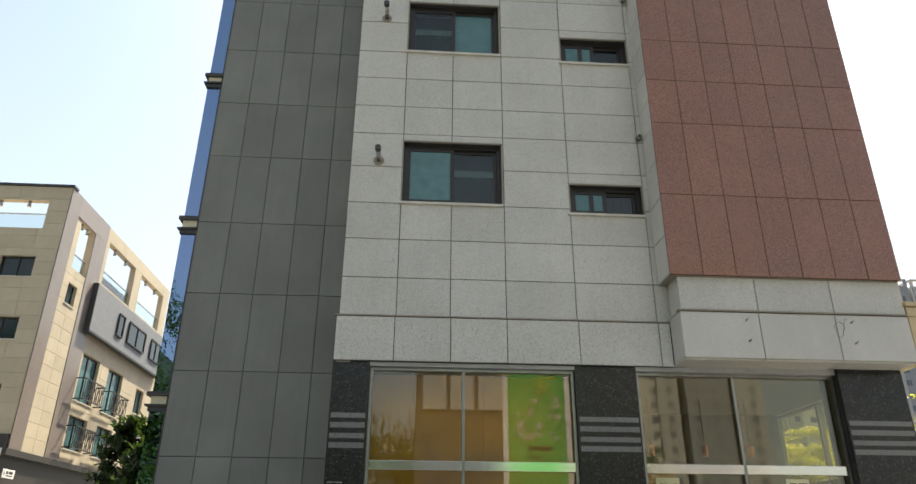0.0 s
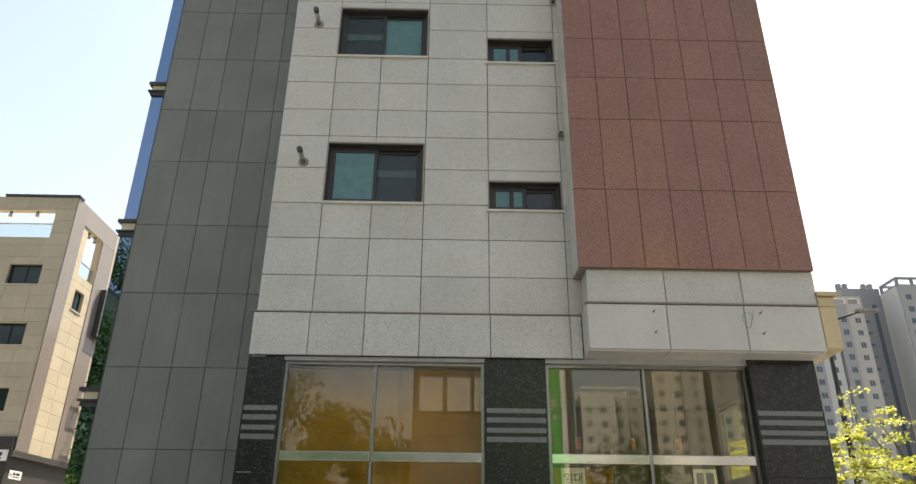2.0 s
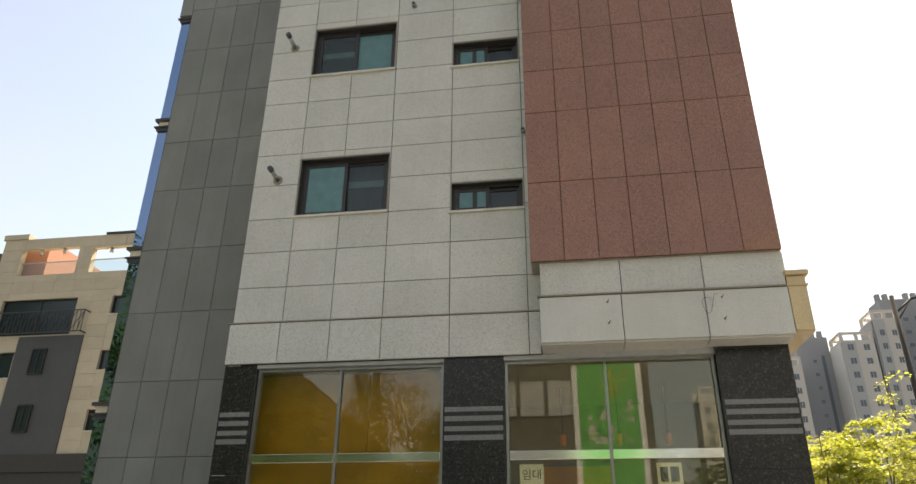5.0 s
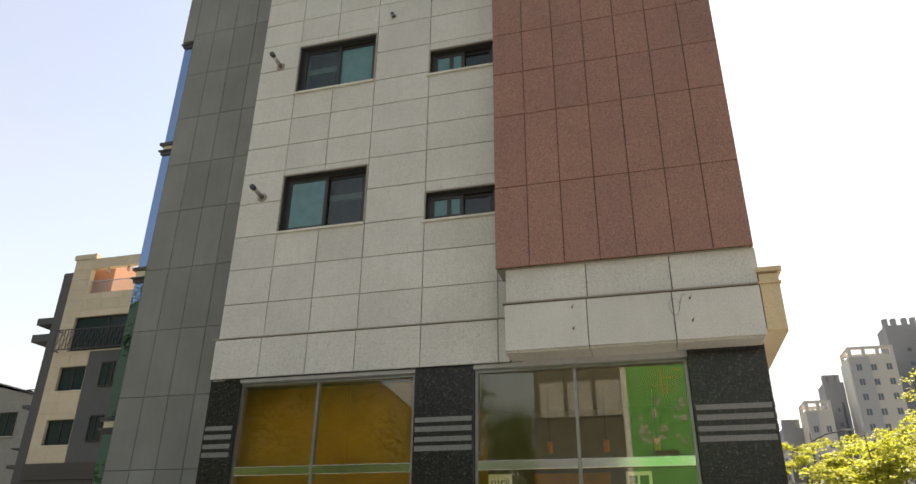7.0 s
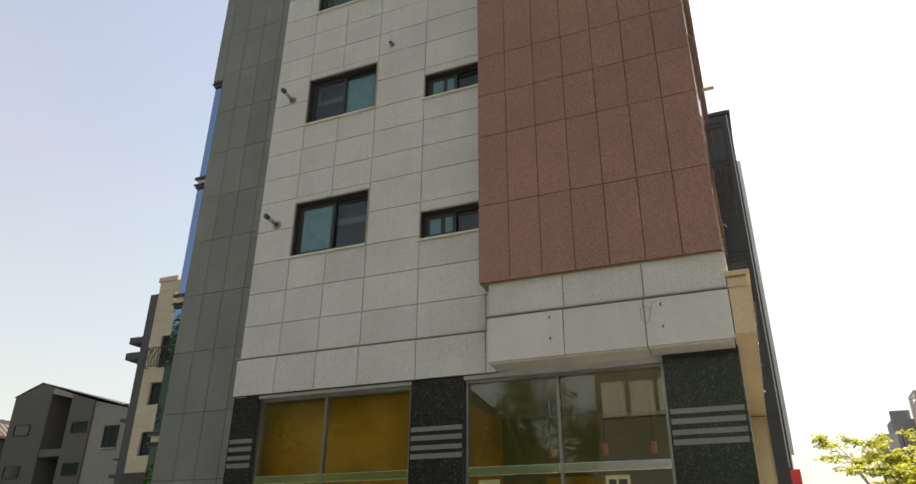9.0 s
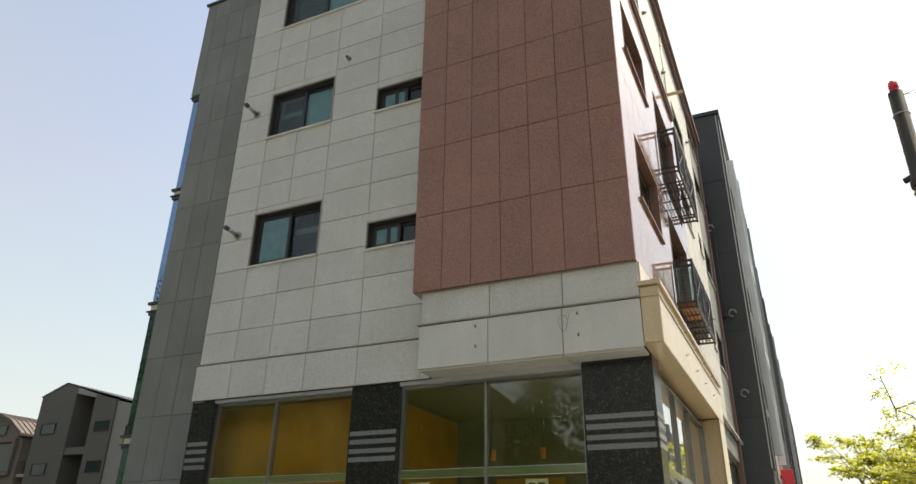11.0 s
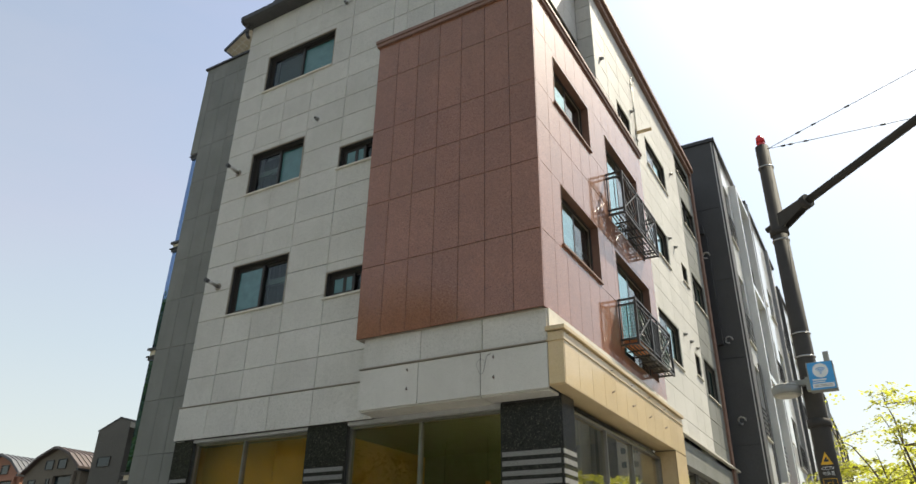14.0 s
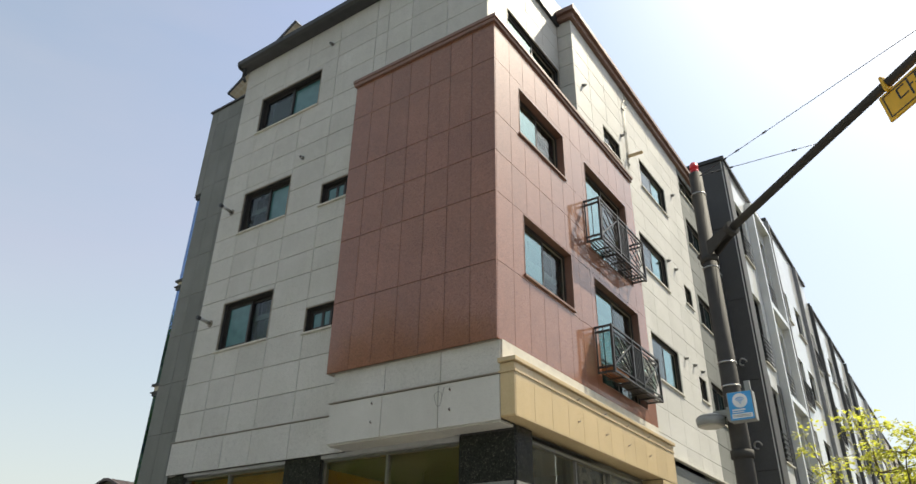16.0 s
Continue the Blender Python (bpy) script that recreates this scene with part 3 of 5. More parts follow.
paper(3.2, 3.52, 2.45, 2.72, [], "임대")
paper(5.0, 5.32, 2.42, 2.72, [(0.04, 0.14, 0.06, 0.25), (0.17, 0.28, 0.06, 0.25)])


def pendant(x):
    ob = empty("pendant_lamp", "small copper pendant lamp hanging in the empty shop", "lamp", "pendant lamps", loc=(x, 11.2, 3.22))
    bm = bmesh.new()
    tube(bm, (0, 0, 0), (0, 0, 0.17), 0.045, n=14)
    part("shade", bm, ORANGE, ob, "copper brown cylinder shade")
    bm = bmesh.new()
    tube(bm, (0, 0, 0.17), (0, 0, 0.92), 0.006, n=5)
    part("cord", bm, INK, ob)


for x in (3.78, 4.66, 5.42):
    pendant(x)
cb = empty("display_board", "ochre plywood display board against the rear wall", "board", loc=(3.3, 12.5, 0.16))
part("panel", boxes((0, 1.3, 0, 0.06, 0, 2.9), bevel=0.006), OCHRE, cb)
part("side_panel", boxes((1.32, 1.9, -0.05, 0.06, 0, 2.5), bevel=0.006), OCHRE, cb)

# tan band and pillar on the street side
tan = tagged(part("trim_tan_band", boxes((6.88, 7.09, 8.85, 15.38, 4.30, 5.05)), JOINT), "tan polished granite boxed band over the side shop window", "band", kind="structure")
clad(tan, Face("right", 7.09), [8.84 + 0.545 * k for k in range(13)], [4.27, 5.03], [], TAN, gap=0.004)
clad(tan, Face("front", 8.845), [6.875, 7.12], [4.27, 5.03], [], TAN)
for k in range(6):
    part("soffit_slab", boxes((6.72, 7.118, 8.84 + 1.09 * k, 9.925 + 1.09 * k, 4.262, 4.298)), TAN, tan)
part("moulding", boxes((6.86, 7.16, 8.77, 15.42, 5.035, 5.10), bevel=0.012), TAN, tan)
part("moulding", boxes((6.865, 7.135, 8.795, 15.39, 4.885, 4.915), bevel=0.006), TAN, tan)
part("upstand", boxes((6.86, 6.90, 8.86, 15.3, 5.10, 5.41)), SILL, tan)
tp = tagged(part("wall_pier_4", boxes((6.70, 7.09, 14.55, 15.36, 0, 4.262)), JOINT), "tan polished granite pillar under the side band", "pier", kind="structure")
for c, d in ((0.14, 1.2), (1.2, 2.6), (2.6, 4.25)):
    part("slab", boxes((6.69, 7.10, 14.53, 14.56, c + 0.003, d - 0.003)), TAN, tp)
    part("slab", boxes((7.09, 7.118, 14.53, 15.38, c + 0.003, d - 0.003)), TAN, tp)
# dark base beyond the pillar
bb = tagged(part("trim_grey_band", boxes((6.60, 6.80, 15.40, 23.2, 4.32, 4.95)), GREY), "smooth grey stone band over the rear shop front", "band", kind="structure")
part("ledge", boxes((6.60, 6.90, 15.42, 23.2, 4.95, 5.0), bevel=0.006), SILL, bb)
tagged(part("wall_rear_base", boxes((6.4, 6.62, 15.40, 23.2, 0, 0.5), (6.4, 6.62, 15.4, 15.7, 0.5, 4.32), (6.4, 6.62, 18.3, 18.6, 0.5, 4.32), (6.4, 6.62, 22.9, 23.2, 0.5, 4.32)), CHARCOAL),
       "charcoal wall round the rear shop windows", "wall", kind="structure")
storefront(Face("right", 6.55), [15.7, 17.0, 18.3], "dark framed rear shop window", 0.5, 4.31)
storefront(Face("right", 6.55), [18.6, 20.7, 22.9], "dark framed rear shop window", 0.5, 4.31)

ob = empty("wire_loop", "thin loose wire loop hanging on the stone band", "wire", loc=(5.82, 8.80, 4.66))
bm = bmesh.new()
sweep(bm, [(0.065 * math.cos(a) * (1 + 0.2 * math.sin(3 * a)), -0.01 - 0.01 * math.sin(a), 0.11 * math.sin(a)) for a in [k * math.tau / 16 for k in range(15)]] + [(0.1, -0.01, 0.15), (0.16, 0.01, 0.17)], 0.0026, 5)
part("strand", bm, DARKMETAL, ob)
ob = empty("downspout_elbow", "dark metal downspout elbow under the gutter end", "pipe", loc=(-1.2, 9.2, 14.70))
bm = bmesh.new()
sweep(bm, [(0, -0.08, 0.06), (-0.01, -0.08, -0.08), (-0.07, -0.04, -0.2), (-0.02, 0.0, -0.32)], 0.045, 10)
part("pipe", bm, DARKMETAL, ob)

# ---- windows of the corner building ----
window(WF, -0.36, 1.18, 6.65, 7.73, "dark bronze sliding window with frosted teal pane", left="blind", right="screen")
window(WF, -0.36, 1.18, 9.49, 10.55, "dark bronze sliding window half open with frosted pane", left="screen", right="blind")
window(WF, -0.36, 1.72, 12.33, 13.40, "dark bronze sliding window with slatted blind", left="slats", right="blind")
window(WF, 2.24, 3.38, 6.55, 7.06, "small bathroom window with dark bronze frame", left="blind", right="screen", stile=0.5)
window(WF, 2.24, 3.38, 9.40, 9.92, "small bathroom window with dark bronze frame", left="blind", right="screen", stile=0.5)
window(SF, 9.62, 11.43, 9.60, 10.66, "deep-set sliding window with brown stone reveal", deep=0.11, slim=True, reveal=BROWN, sillmat=BROWN, right="screen", left="coated", sashmat=LITBRONZE)
window(SF, 9.66, 11.47, 6.77, 7.91, "deep-set sliding window with brown stone reveal", deep=0.11, slim=True, reveal=BROWN, sillmat=BROWN, right="screen", left="coated", sashmat=LITBRONZE)
window(SF, 12.45, 14.72, 8.50, 10.62, "balcony door window with brown stone reveal", deep=0.11, slim=True, reveal=BROWN, sillmat=BROWN, right="screen", left="coated", sashmat=LITBRONZE, sill=False)
window(SF, 12.50, 14.78, 5.70, 7.85, "balcony door window with brown stone reveal", deep=0.11, slim=True, reveal=BROWN, sillmat=BROWN, right="screen", left="coated", sashmat=LITBRONZE, sill=False)
for k, h in enumerate(east_holes):
    small = h[1] - h[0] < 1.2
    window(EF, *h, "small dark framed window in cream wall" if small else "dark bronze sliding window in cream wall", left="screen", right="screen" if small else "coated", deep=0.05, slim=True, sashmat=LITBRONZE)
window(TF, *top_holes[0], "wide terrace window with dark bronze frame", left="coated", right="coated", sill=False, sashmat=LITBRONZE, deep=0.03)

# ---- cornices, gutter and roof ----
red_cornice = tagged(part("cornice", boxes((3.42, 6.95, 8.68, 8.82, 11.72, 11.80), (6.82, 6.95, 8.821, 15.36, 11.72, 11.80), bevel=0.01), BROWN), "brown stone cornice capping the red bay", "cornice", kind="structure")
part("moulding", boxes((3.44, 6.92, 8.70, 8.84, 11.64, 11.719), (6.84, 6.92, 8.841, 15.34, 11.64, 11.719), bevel=0.006), BROWN, red_cornice)
east_cornice = tagged(part("cornice", boxes((6.44, 6.98, 12.33, 22.5, 15.10, 15.24), (6.44, 6.90, 12.40, 22.45, 14.95, 15.099), bevel=0.012), BROWN), "brown boxed eaves cornice along the street side", "cornice", kind="structure")
tagged(part("trim_strip", boxes((6.72, 6.86, 22.3, 22.62, 0.14, 15.04)), BROWN), "brown stone strip at the end of the wall", "trim", kind="structure")
tagged(part("trim_grey_cap", boxes((-3.98, -1.17, 10.1, 10.5, 15.08, 15.14), bevel=0.008), DARKMETAL), "dark metal coping on the grey wall", "coping", kind="structure")
bm = bmesh.new()
prof = [(9.24, 14.70), (9.02, 14.73), (8.96, 14.80), (8.95, 14.90), (8.99, 14.93), (9.02, 14.84), (9.24, 14.79)]
for (a, b), (c, d) in zip(prof, prof[1:]):
    vs = [bm.verts.new(p) for p in ((-1.34, a, b), (6.55, a, b), (6.55, c, d), (-1.34, c, d))]
    bm.faces.new(vs)
    vs = [bm.verts.new(p) for p in ((-1.34, a, b + 0.012), (6.55, a, b + 0.012), (6.55, c, d + 0.012), (-1.34, c, d + 0.012))]
    bm.faces.new(vs[::-1])
box(bm, -1.265, -1.255, 8.95, 9.25, 14.70, 14.94)
gutter = tagged(part("gutter", bm, DARKMETAL), "dark metal eaves gutter along the front", "gutter", kind="structure")
part("flashing", boxes((-1.24, 6.5, 9.245, 9.5, 14.701, 14.75)), DARKMETAL, gutter)
bm = bmesh.new()
vs = [bm.verts.new(p) for p in ((-1.2, 9.05, 14.88), (6.5, 9.05, 14.88), (6.5, 15.5, 16.3), (-1.2, 15.5, 16.3), (6.5, 22, 14.88), (-1.2, 22, 14.88))]
bm.faces.new((vs[0], vs[1], vs[2], vs[3]))
bm.faces.new((vs[3], vs[2], vs[4], vs[5]))
bm.faces.new((vs[0], vs[3], vs[5]))
bm.faces.new((vs[1], vs[4], vs[2]))
bm.faces.new((vs[0], vs[5], vs[4], vs[1]))
tagged(part("roof_pitched", bm, DARKMETAL), "dark pitched metal roof behind the gutter", "roof", kind="structure")
# solar array over the grey part
SX0, SX1, SY0, SZ0, SY1, SZ1 = -3.33, -0.70, 10.10, 15.55, 12.2, 17.07
solar = empty("solar_array", "tilted solar array with pale lattice underside and dark frame", "solar panel", loc=(SX0, SY0, SZ0))
DX, DZ, DY = SX1 - SX0, SZ1 - SZ0, SY1 - SY0
LN = math.hypot(DX, DZ)
SE = Vector((DX / LN, 0, DZ / LN))
SN = Vector((-DZ / LN, 0, DX / LN))


def solar_quad(bm, y0, y1, a, b, h0, h1):
    lo = [bm.verts.new(Vector((0, y, 0)) + SE * s + SN * h0) for y, s in ((y0, a), (y1, a), (y1, b), (y0, b))]
    hi = [bm.verts.new(Vector((0, y, 0)) + SE * s + SN * h1) for y, s in ((y0, a), (y1, a), (y1, b), (y0, b))]
    bm.faces.new(lo)
    bm.faces.new(hi[::-1])
    for k in range(4):
        bm.faces.new((lo[k], hi[k], hi[(k + 1) % 4], lo[(k + 1) % 4]))


bm = bmesh.new()
solar_quad(bm, 0.03, DY - 0.03, 0.03, LN - 0.03, 0.0, 0.03)
part("backing", bm, WHITEPAINT, solar)
bm = bmesh.new()
nx, ny = 12, 18
for i in range(nx):
    for j in range(ny):
        solar_quad(bm, 0.04 + (DY - 0.08) * (i + 0.05) / nx, 0.04 + (DY - 0.08) * (i + 0.95) / nx, 0.04 + (LN - 0.08) * (j + 0.05) / ny, 0.04 + (LN - 0.08) * (j + 0.95) / ny, -0.006, -0.001)
tagged(part("cells", bm, ROOFTILE, solar), kind="stuff")
for q in ((0, 0.03, 0, LN), (DY - 0.03, DY, 0, LN), (0.03, DY - 0.03, 0, 0.03), (0.03, DY - 0.03, LN - 0.03, LN)):
    bm = bmesh.new()
    solar_quad(bm, *q, -0.03, 0.06)
    part("edge_frame", bm, DARKMETAL, solar)
for x, y in ((0.5, 0.6), (DX - 0.4, 0.6), (0.5, DY - 0.3), (DX - 0.4, DY - 0.3)):
    bm = bmesh.new()
    tube(bm, (x, y, -0.62), (x, y, x * DZ / DX), 0.03, n=8)
    part("leg", bm, STEEL, solar)

# ---- reflecting bay beside the grey wall ----
bay = empty("bay_window", "blue reflecting glass bay with cream bands and dark trims", "bay window", kind="structure", loc=(-3.9, 10.25, 0))
inv = Matrix.Translation((3.9, -10.25, 0))
zs = [0.2, 3.66, 3.90, 6.48, 6.74, 9.32, 9.56, 12.10]
for k in range(0, 8, 2):
    bm = boxes((-3.90, -3.66, 10.24, 10.26, zs[k], zs[k + 1]), (-3.90, -3.88, 10.261, 12.5, zs[k], zs[k + 1]))
    bm.transform(inv)
    part("pane", bm, BLUEGLASS, bay)
    bm = boxes((-3.92, -3.63, 10.20, 12.5, zs[k + 1] - 0.04, zs[k + 1] + 0.03), (-3.96, -3.63, 10.17, 12.5, zs[k + 1] + 0.03, zs[k + 1] + 0.06), bevel=0.004)
    bm.transform(inv)
    part("trim", bm, DARKMETAL, bay)
    if k < 6:
        bm = boxes((-3.90, -3.63, 10.225, 12.5, zs[k + 1] + 0.061, zs[k + 2] - 0.061))
        bm.transform(inv)
        part("band", bm, CREAM, bay)
        bm = boxes((-3.96, -3.63, 10.17, 12.5, zs[k + 2] - 0.06, zs[k + 2]), bevel=0.004)
        bm.transform(inv)
        part("trim", bm, DARKMETAL, bay)
bm = boxes((-3.665, -3.632, 10.19, 10.26, 0.2, 12.1))
bm.transform(inv)
part("edge_post", bm, DARKMETAL, bay)
bm = boxes((-3.87, -3.64, 10.40, 12.4, 0.1, 12.0))
bm.transform(inv)
part("backing", bm, SCREEN, bay)


# ---- flues, vents, pipes ----
def flue(x, z):
    ob = empty("flue_pipe", "stainless boiler flue pipe with round wall collar", "flue", "boiler flues", loc=(x, 9.25, z))
    bm = bmesh.new()
    tube(bm, (0, 0.0, 0), (0, -0.30, 0.03), 0.038, n=14)
    part("pipe", bm, STEEL, ob)
    bm = bmesh.new()
    tube(bm, (0, 0, 0), (0, -0.012, 0), 0.085, 0.08, 18)
    part("collar", bm, LEDGE, ob, "weathered rubber wall collar")
    bm = bmesh.new()
    tube(bm, (0, -0.28, 0.028), (0, -0.36, 0.036), 0.046, n=14)
    part("cap", bm, DARKMETAL, ob)
    bm = bmesh.new()
    tube(bm, (0, -0.15, 0.015), (0, -0.165, 0.0165), 0.043, n=14)
    part("clamp", bm, STEEL, ob)


for z in (7.36, 10.17):
    flue(-0.74, z)


def vent(F, u, v, label="small stainless round wall vent"):
    ob = empty("wall_vent", label, "vent", "wall vents", loc=F.p(u, v, 0.03))
    o = Face(F.kind, 0)
    bm = bmesh.new()
    tube(bm, o.p(0, 0, 0), o.p(0, 0, 0.012), 0.062, n=16)
    part("flange", bm, STEEL, ob)
    bm = bmesh.new()
    tube(bm, o.p(0, 0, 0.01), o.p(0, -0.01, 0.085), 0.045, 0.035, 14)
    part("hood", bm, DARKSTEEL, ob)
    bm = bmesh.new()
    tube(bm, o.p(0, -0.01, 0.086), o.p(0, -0.012, 0.09), 0.028, n=12)
    part("opening", bm, INK, ob)


for u, v in ((1.50, 10.89), (3.42, 7.95), (3.42, 10.8), (1.98, 14.05)):
    vent(WF, u, v)
for u, v in ((18.25, 7.84), (18.95, 7.84), (19.62, 7.84), (17.85, 10.50), (18.45, 10.48), (12.95, 13.15), (15.25, 13.1), (19.2, 13.3)):
    vent(EF, u, v)
# downpipe and outrigger near the eaves
ob = empty("downpipe", "thin galvanised drain pipe on the cream wall", "pipe", loc=(6.85, 15.5, 12.0))
bm = bmesh.new()
sweep(bm, [(-0.03, 0.35, 2.9), (-0.03, 0.3, 2.65), (-0.03, 0.08, 2.4), (-0.03, 0.05, 0.2)], 0.011)
part("pipe", bm, SILL, ob)
bm = bmesh.new()
sweep(bm, [(-0.03, 0.5, 2.9), (-0.03, 0.44, 2.55), (-0.03, 0.17, 2.25), (-0.03, 0.14, 0.55)], 0.009)
part("pipe", bm, SILL, ob)
for z in (0.4, 1.4, 2.2):
    part("bracket", boxes((-0.05, -0.015, 0.02, 0.18, z, z + 0.02)), LAMPGREY, ob)
ob = empty("outrigger", "tan steel outrigger arm on the cream wall", "bracket", loc=(6.80, 15.6, 12.62))
part("arm", boxes((0.0, 0.42, -0.03, 0.03, -0.02, 0.05), bevel=0.006), TAN, ob)
part("plate", boxes((0.0, 0.02, -0.06, 0.06, -0.07, 0.1)), LAMPGREY, ob)


# ---- balconies ----
def balcony(name, y0, y1, z0, z1, label):
    """A steel railing box on the side wall: end frames, chevron panels, an upright panel, and a floor grate."""
    x0, x1 = 6.885, 7.22
    ob = empty(name, label, "balcony", "steel balconies", loc=(x0, y0, z0))
    X, Y, Z = x1 - x0, y1 - y0, z1 - z0

    def put(n, f, lab=""):
        bm = bmesh.new()
        f(bm)
        return part(n, bm, DARKMETAL, ob, lab)

    for y in (0, Y):
        def end(bm, y=y):
            for z in (0.02, 0.12, Z - 0.12, Z - 0.02):
                bar(bm, (0, y, z), (X, y, z), 0.034)
            for x in (0.02, X / 2):
                bar(bm, (x, y, 0), (x, y, Z), 0.025 if x < 0.1 else 0.014)
        put("end_frame", end)
    for y in (0, Y * 0.40, Y * 0.60, Y):
        put("post", lambda bm, y=y: bar(bm, (X, y, -0.01), (X, y, Z), 0.045))
    for z in (0.02, 0.12, Z - 0.12, Z - 0.02):
        put("rail", lambda bm, z=z: bar(bm, (X, 0, z), (X, Y, z), 0.036 if z in (0.02, Z - 0.02) else 0.024))
    for a, b in ((0, Y * 0.40), (Y * 0.60, Y)):
        lo, hi = 0.12, Z - 0.12

        w, h = b - a, hi - lo
        put("diagonal_bar", lambda bm: bar(bm, (X, a, lo), (X, b, hi), 0.024))
        for k in range(1, 5):
            f = k / 5
            put("chevron_bar", lambda bm: bar(bm, (X, a + w * f, lo + h * f), (X, a + w * f * 0.45, lo + h * min(1, f + 0.5 * f)), 0.02))
            put("chevron_bar", lambda bm: bar(bm, (X, a + w * f, lo + h * f), (X, a + w * min(1, f + (1 - f) * 0.6), lo + h * f * 0.45), 0.02))
    for k in range(1, 6):
        y = Y * 0.40 + Y * 0.20 * k / 6
        put("baluster", lambda bm, y=y: bar(bm, (X, y, 0.12), (X, y, Z - 0.12), 0.02))

    def floor(bm):
        for x in (0.06, 0.12, 0.19, 0.26):
            bar(bm, (x, 0, 0.02), (x, Y, 0.02), 0.02)
        for k in range(1, 6):
            bar(bm, (0, Y * k / 6, 0.0), (X, Y * k / 6, 0.0), 0.022)
    put("floor_grate", floor)
    return ob


balcony("balcony", 12.25, 14.62, 8.52, 9.51, "empty black steel balcony railing with chevron bars")
balcony("balcony", 12.30, 14.74, 5.80, 6.73, "black steel balcony holding plastic sheet and orange crates")
for k in range(3):
    c = empty("crate", "orange plastic planter crate on the balcony floor", "crate", "balcony crates", loc=(6.93, 12.38 + 0.26 * k, 5.835))
    part("body", boxes((0, 0.24, 0, 0.22, 0.0, 0.10), bevel=0.008), ORANGE, c)
    part("rim", boxes((-0.008, 0.248, -0.008, 0.228, 0.10, 0.115), bevel=0.004), ORANGE, c)
sh = empty("plastic_sheet", "ribbed clear plastic sheet standing in the balcony", "sheet", loc=(6.93, 12.36, 5.95))
bm = bmesh.new()
for side in range(2):
    for k in range(12):
        if side == 0:
            tube(bm, (0.01, 0, 0.06 * k), (0.25, 0, 0.06 * k), 0.027, n=8)
        else:
            tube(bm, (0.25, 0.03, 0.055 * k), (0.25, 2.2, 0.055 * k), 0.022, n=8)
part("ribs", bm, glazing("ribbed plastic", (0.62, 0.74, 0.72), 1.45, 1.6, 0.15), sh)
for k in range(2):
    b = empty("storage_box", "dark plastic storage box on the balcony", "box", "balcony boxes", loc=(6.93, 13.35 + 0.6 * k, 5.835))
    part("body", boxes((0, 0.22, 0, 0.5, 0, 0.3), bevel=0.01), INK, b)
    part("lid", boxes((-0.01, 0.23, -0.01, 0.51, 0.3, 0.33), bevel=0.006), DARKMETAL, b)


# ---- street pole ----
PX, PY = 10.14, 8.18
pole = empty("utility_pole", "dark grey steel street pole with side arm and red beacon", "pole", loc=(PX, PY, 0.0))
bm = bmesh.new()
tube(bm, (0, 0, 0), (0, 0, 6.74), 0.115, 0.078, 20)
part("shaft", bm, POLEGREY, pole)
bm = bmesh.new()
tube(bm, (0, 0, 6.74), (0, 0, 6.80), 0.05, n=14)
tube(bm, (0, 0, 6.80), (0, 0, 6.88), 0.055, 0.05, n=14)
tube(bm, (0, 0, 6.88), (0, 0, 6.91), 0.05, 0.025, n=14)
part("beacon", bm, REDPLASTIC, pole, "red plastic warning beacon")
for z in (6.42, 5.42, 4.28, 4.02):
    bm = bmesh.new()
    tube(bm, (0, 0, z), (0, 0, z + 0.015), 0.103 - (z - 4) * 0.005, n=18)
    part("strap", bm, STEEL, pole, "thin steel strap")
bm = bmesh.new()
tube(bm, (0, 0, 3.28), (0, 0, 3.36), 0.115, n=20)
part("collar", bm, POLEGREY, pole)
arm = bmesh.new()
AD = Vector((0.8102, -0.5862, 0.0))


def on_arm(d, up=0.0):
    return AD * d + Vector((0, 0, 5.668 + 0.160 * d + up))


tube(arm, on_arm(0.42), on_arm(5.2), 0.046, 0.04, 16)
part("arm", arm, POLEGREY, pole)
bm = bmesh.new()
tube(bm, on_arm(-0.16), on_arm(0.5), 0.036, n=12)
gs = Vector((-AD.y, AD.x, 0)) * 0.055
for side in (-1, 1):
    quad = [AD * 0.06 + Vector((0, 0, 5.55)), on_arm(0.44, -0.05), on_arm(0.44, 0.05), AD * 0.06 + Vector((0, 0, 5.75))]
    near, far = [bm.verts.new(p + gs * side) for p in quad], [bm.verts.new(p + gs * (side * 0.75)) for p in quad]
    bm.faces.new(near)
    bm.faces.new(far[::-1])
    for k in range(4):
        bm.faces.new((near[k], far[k], far[(k + 1) % 4], near[(k + 1) % 4]))
tube(bm, (0, 0, 5.50), (0, 0, 5.58), 0.105, n=18)
tube(bm, on_arm(0.40), on_arm(0.47), 0.085, n=14)
part("arm_bracket", bm, POLEGREY, pole)
for d0 in (1.79, 3.7):
    bm = bmesh.new()
    a, b = Vector((0.06, -0.06, 6.66)), on_arm(d0, 0.045)
    tube(bm, a, b, 0.004, n=5)
    for f in (0.12, 0.18, 0.3, 0.82):
        p = a.lerp(b, f)
        tube(bm, p, p + (b - a).normalized() * 0.05, 0.012, n=6)
    part("stay_wire", bm, DARKMETAL, pole, "steel stay wire with clamps")

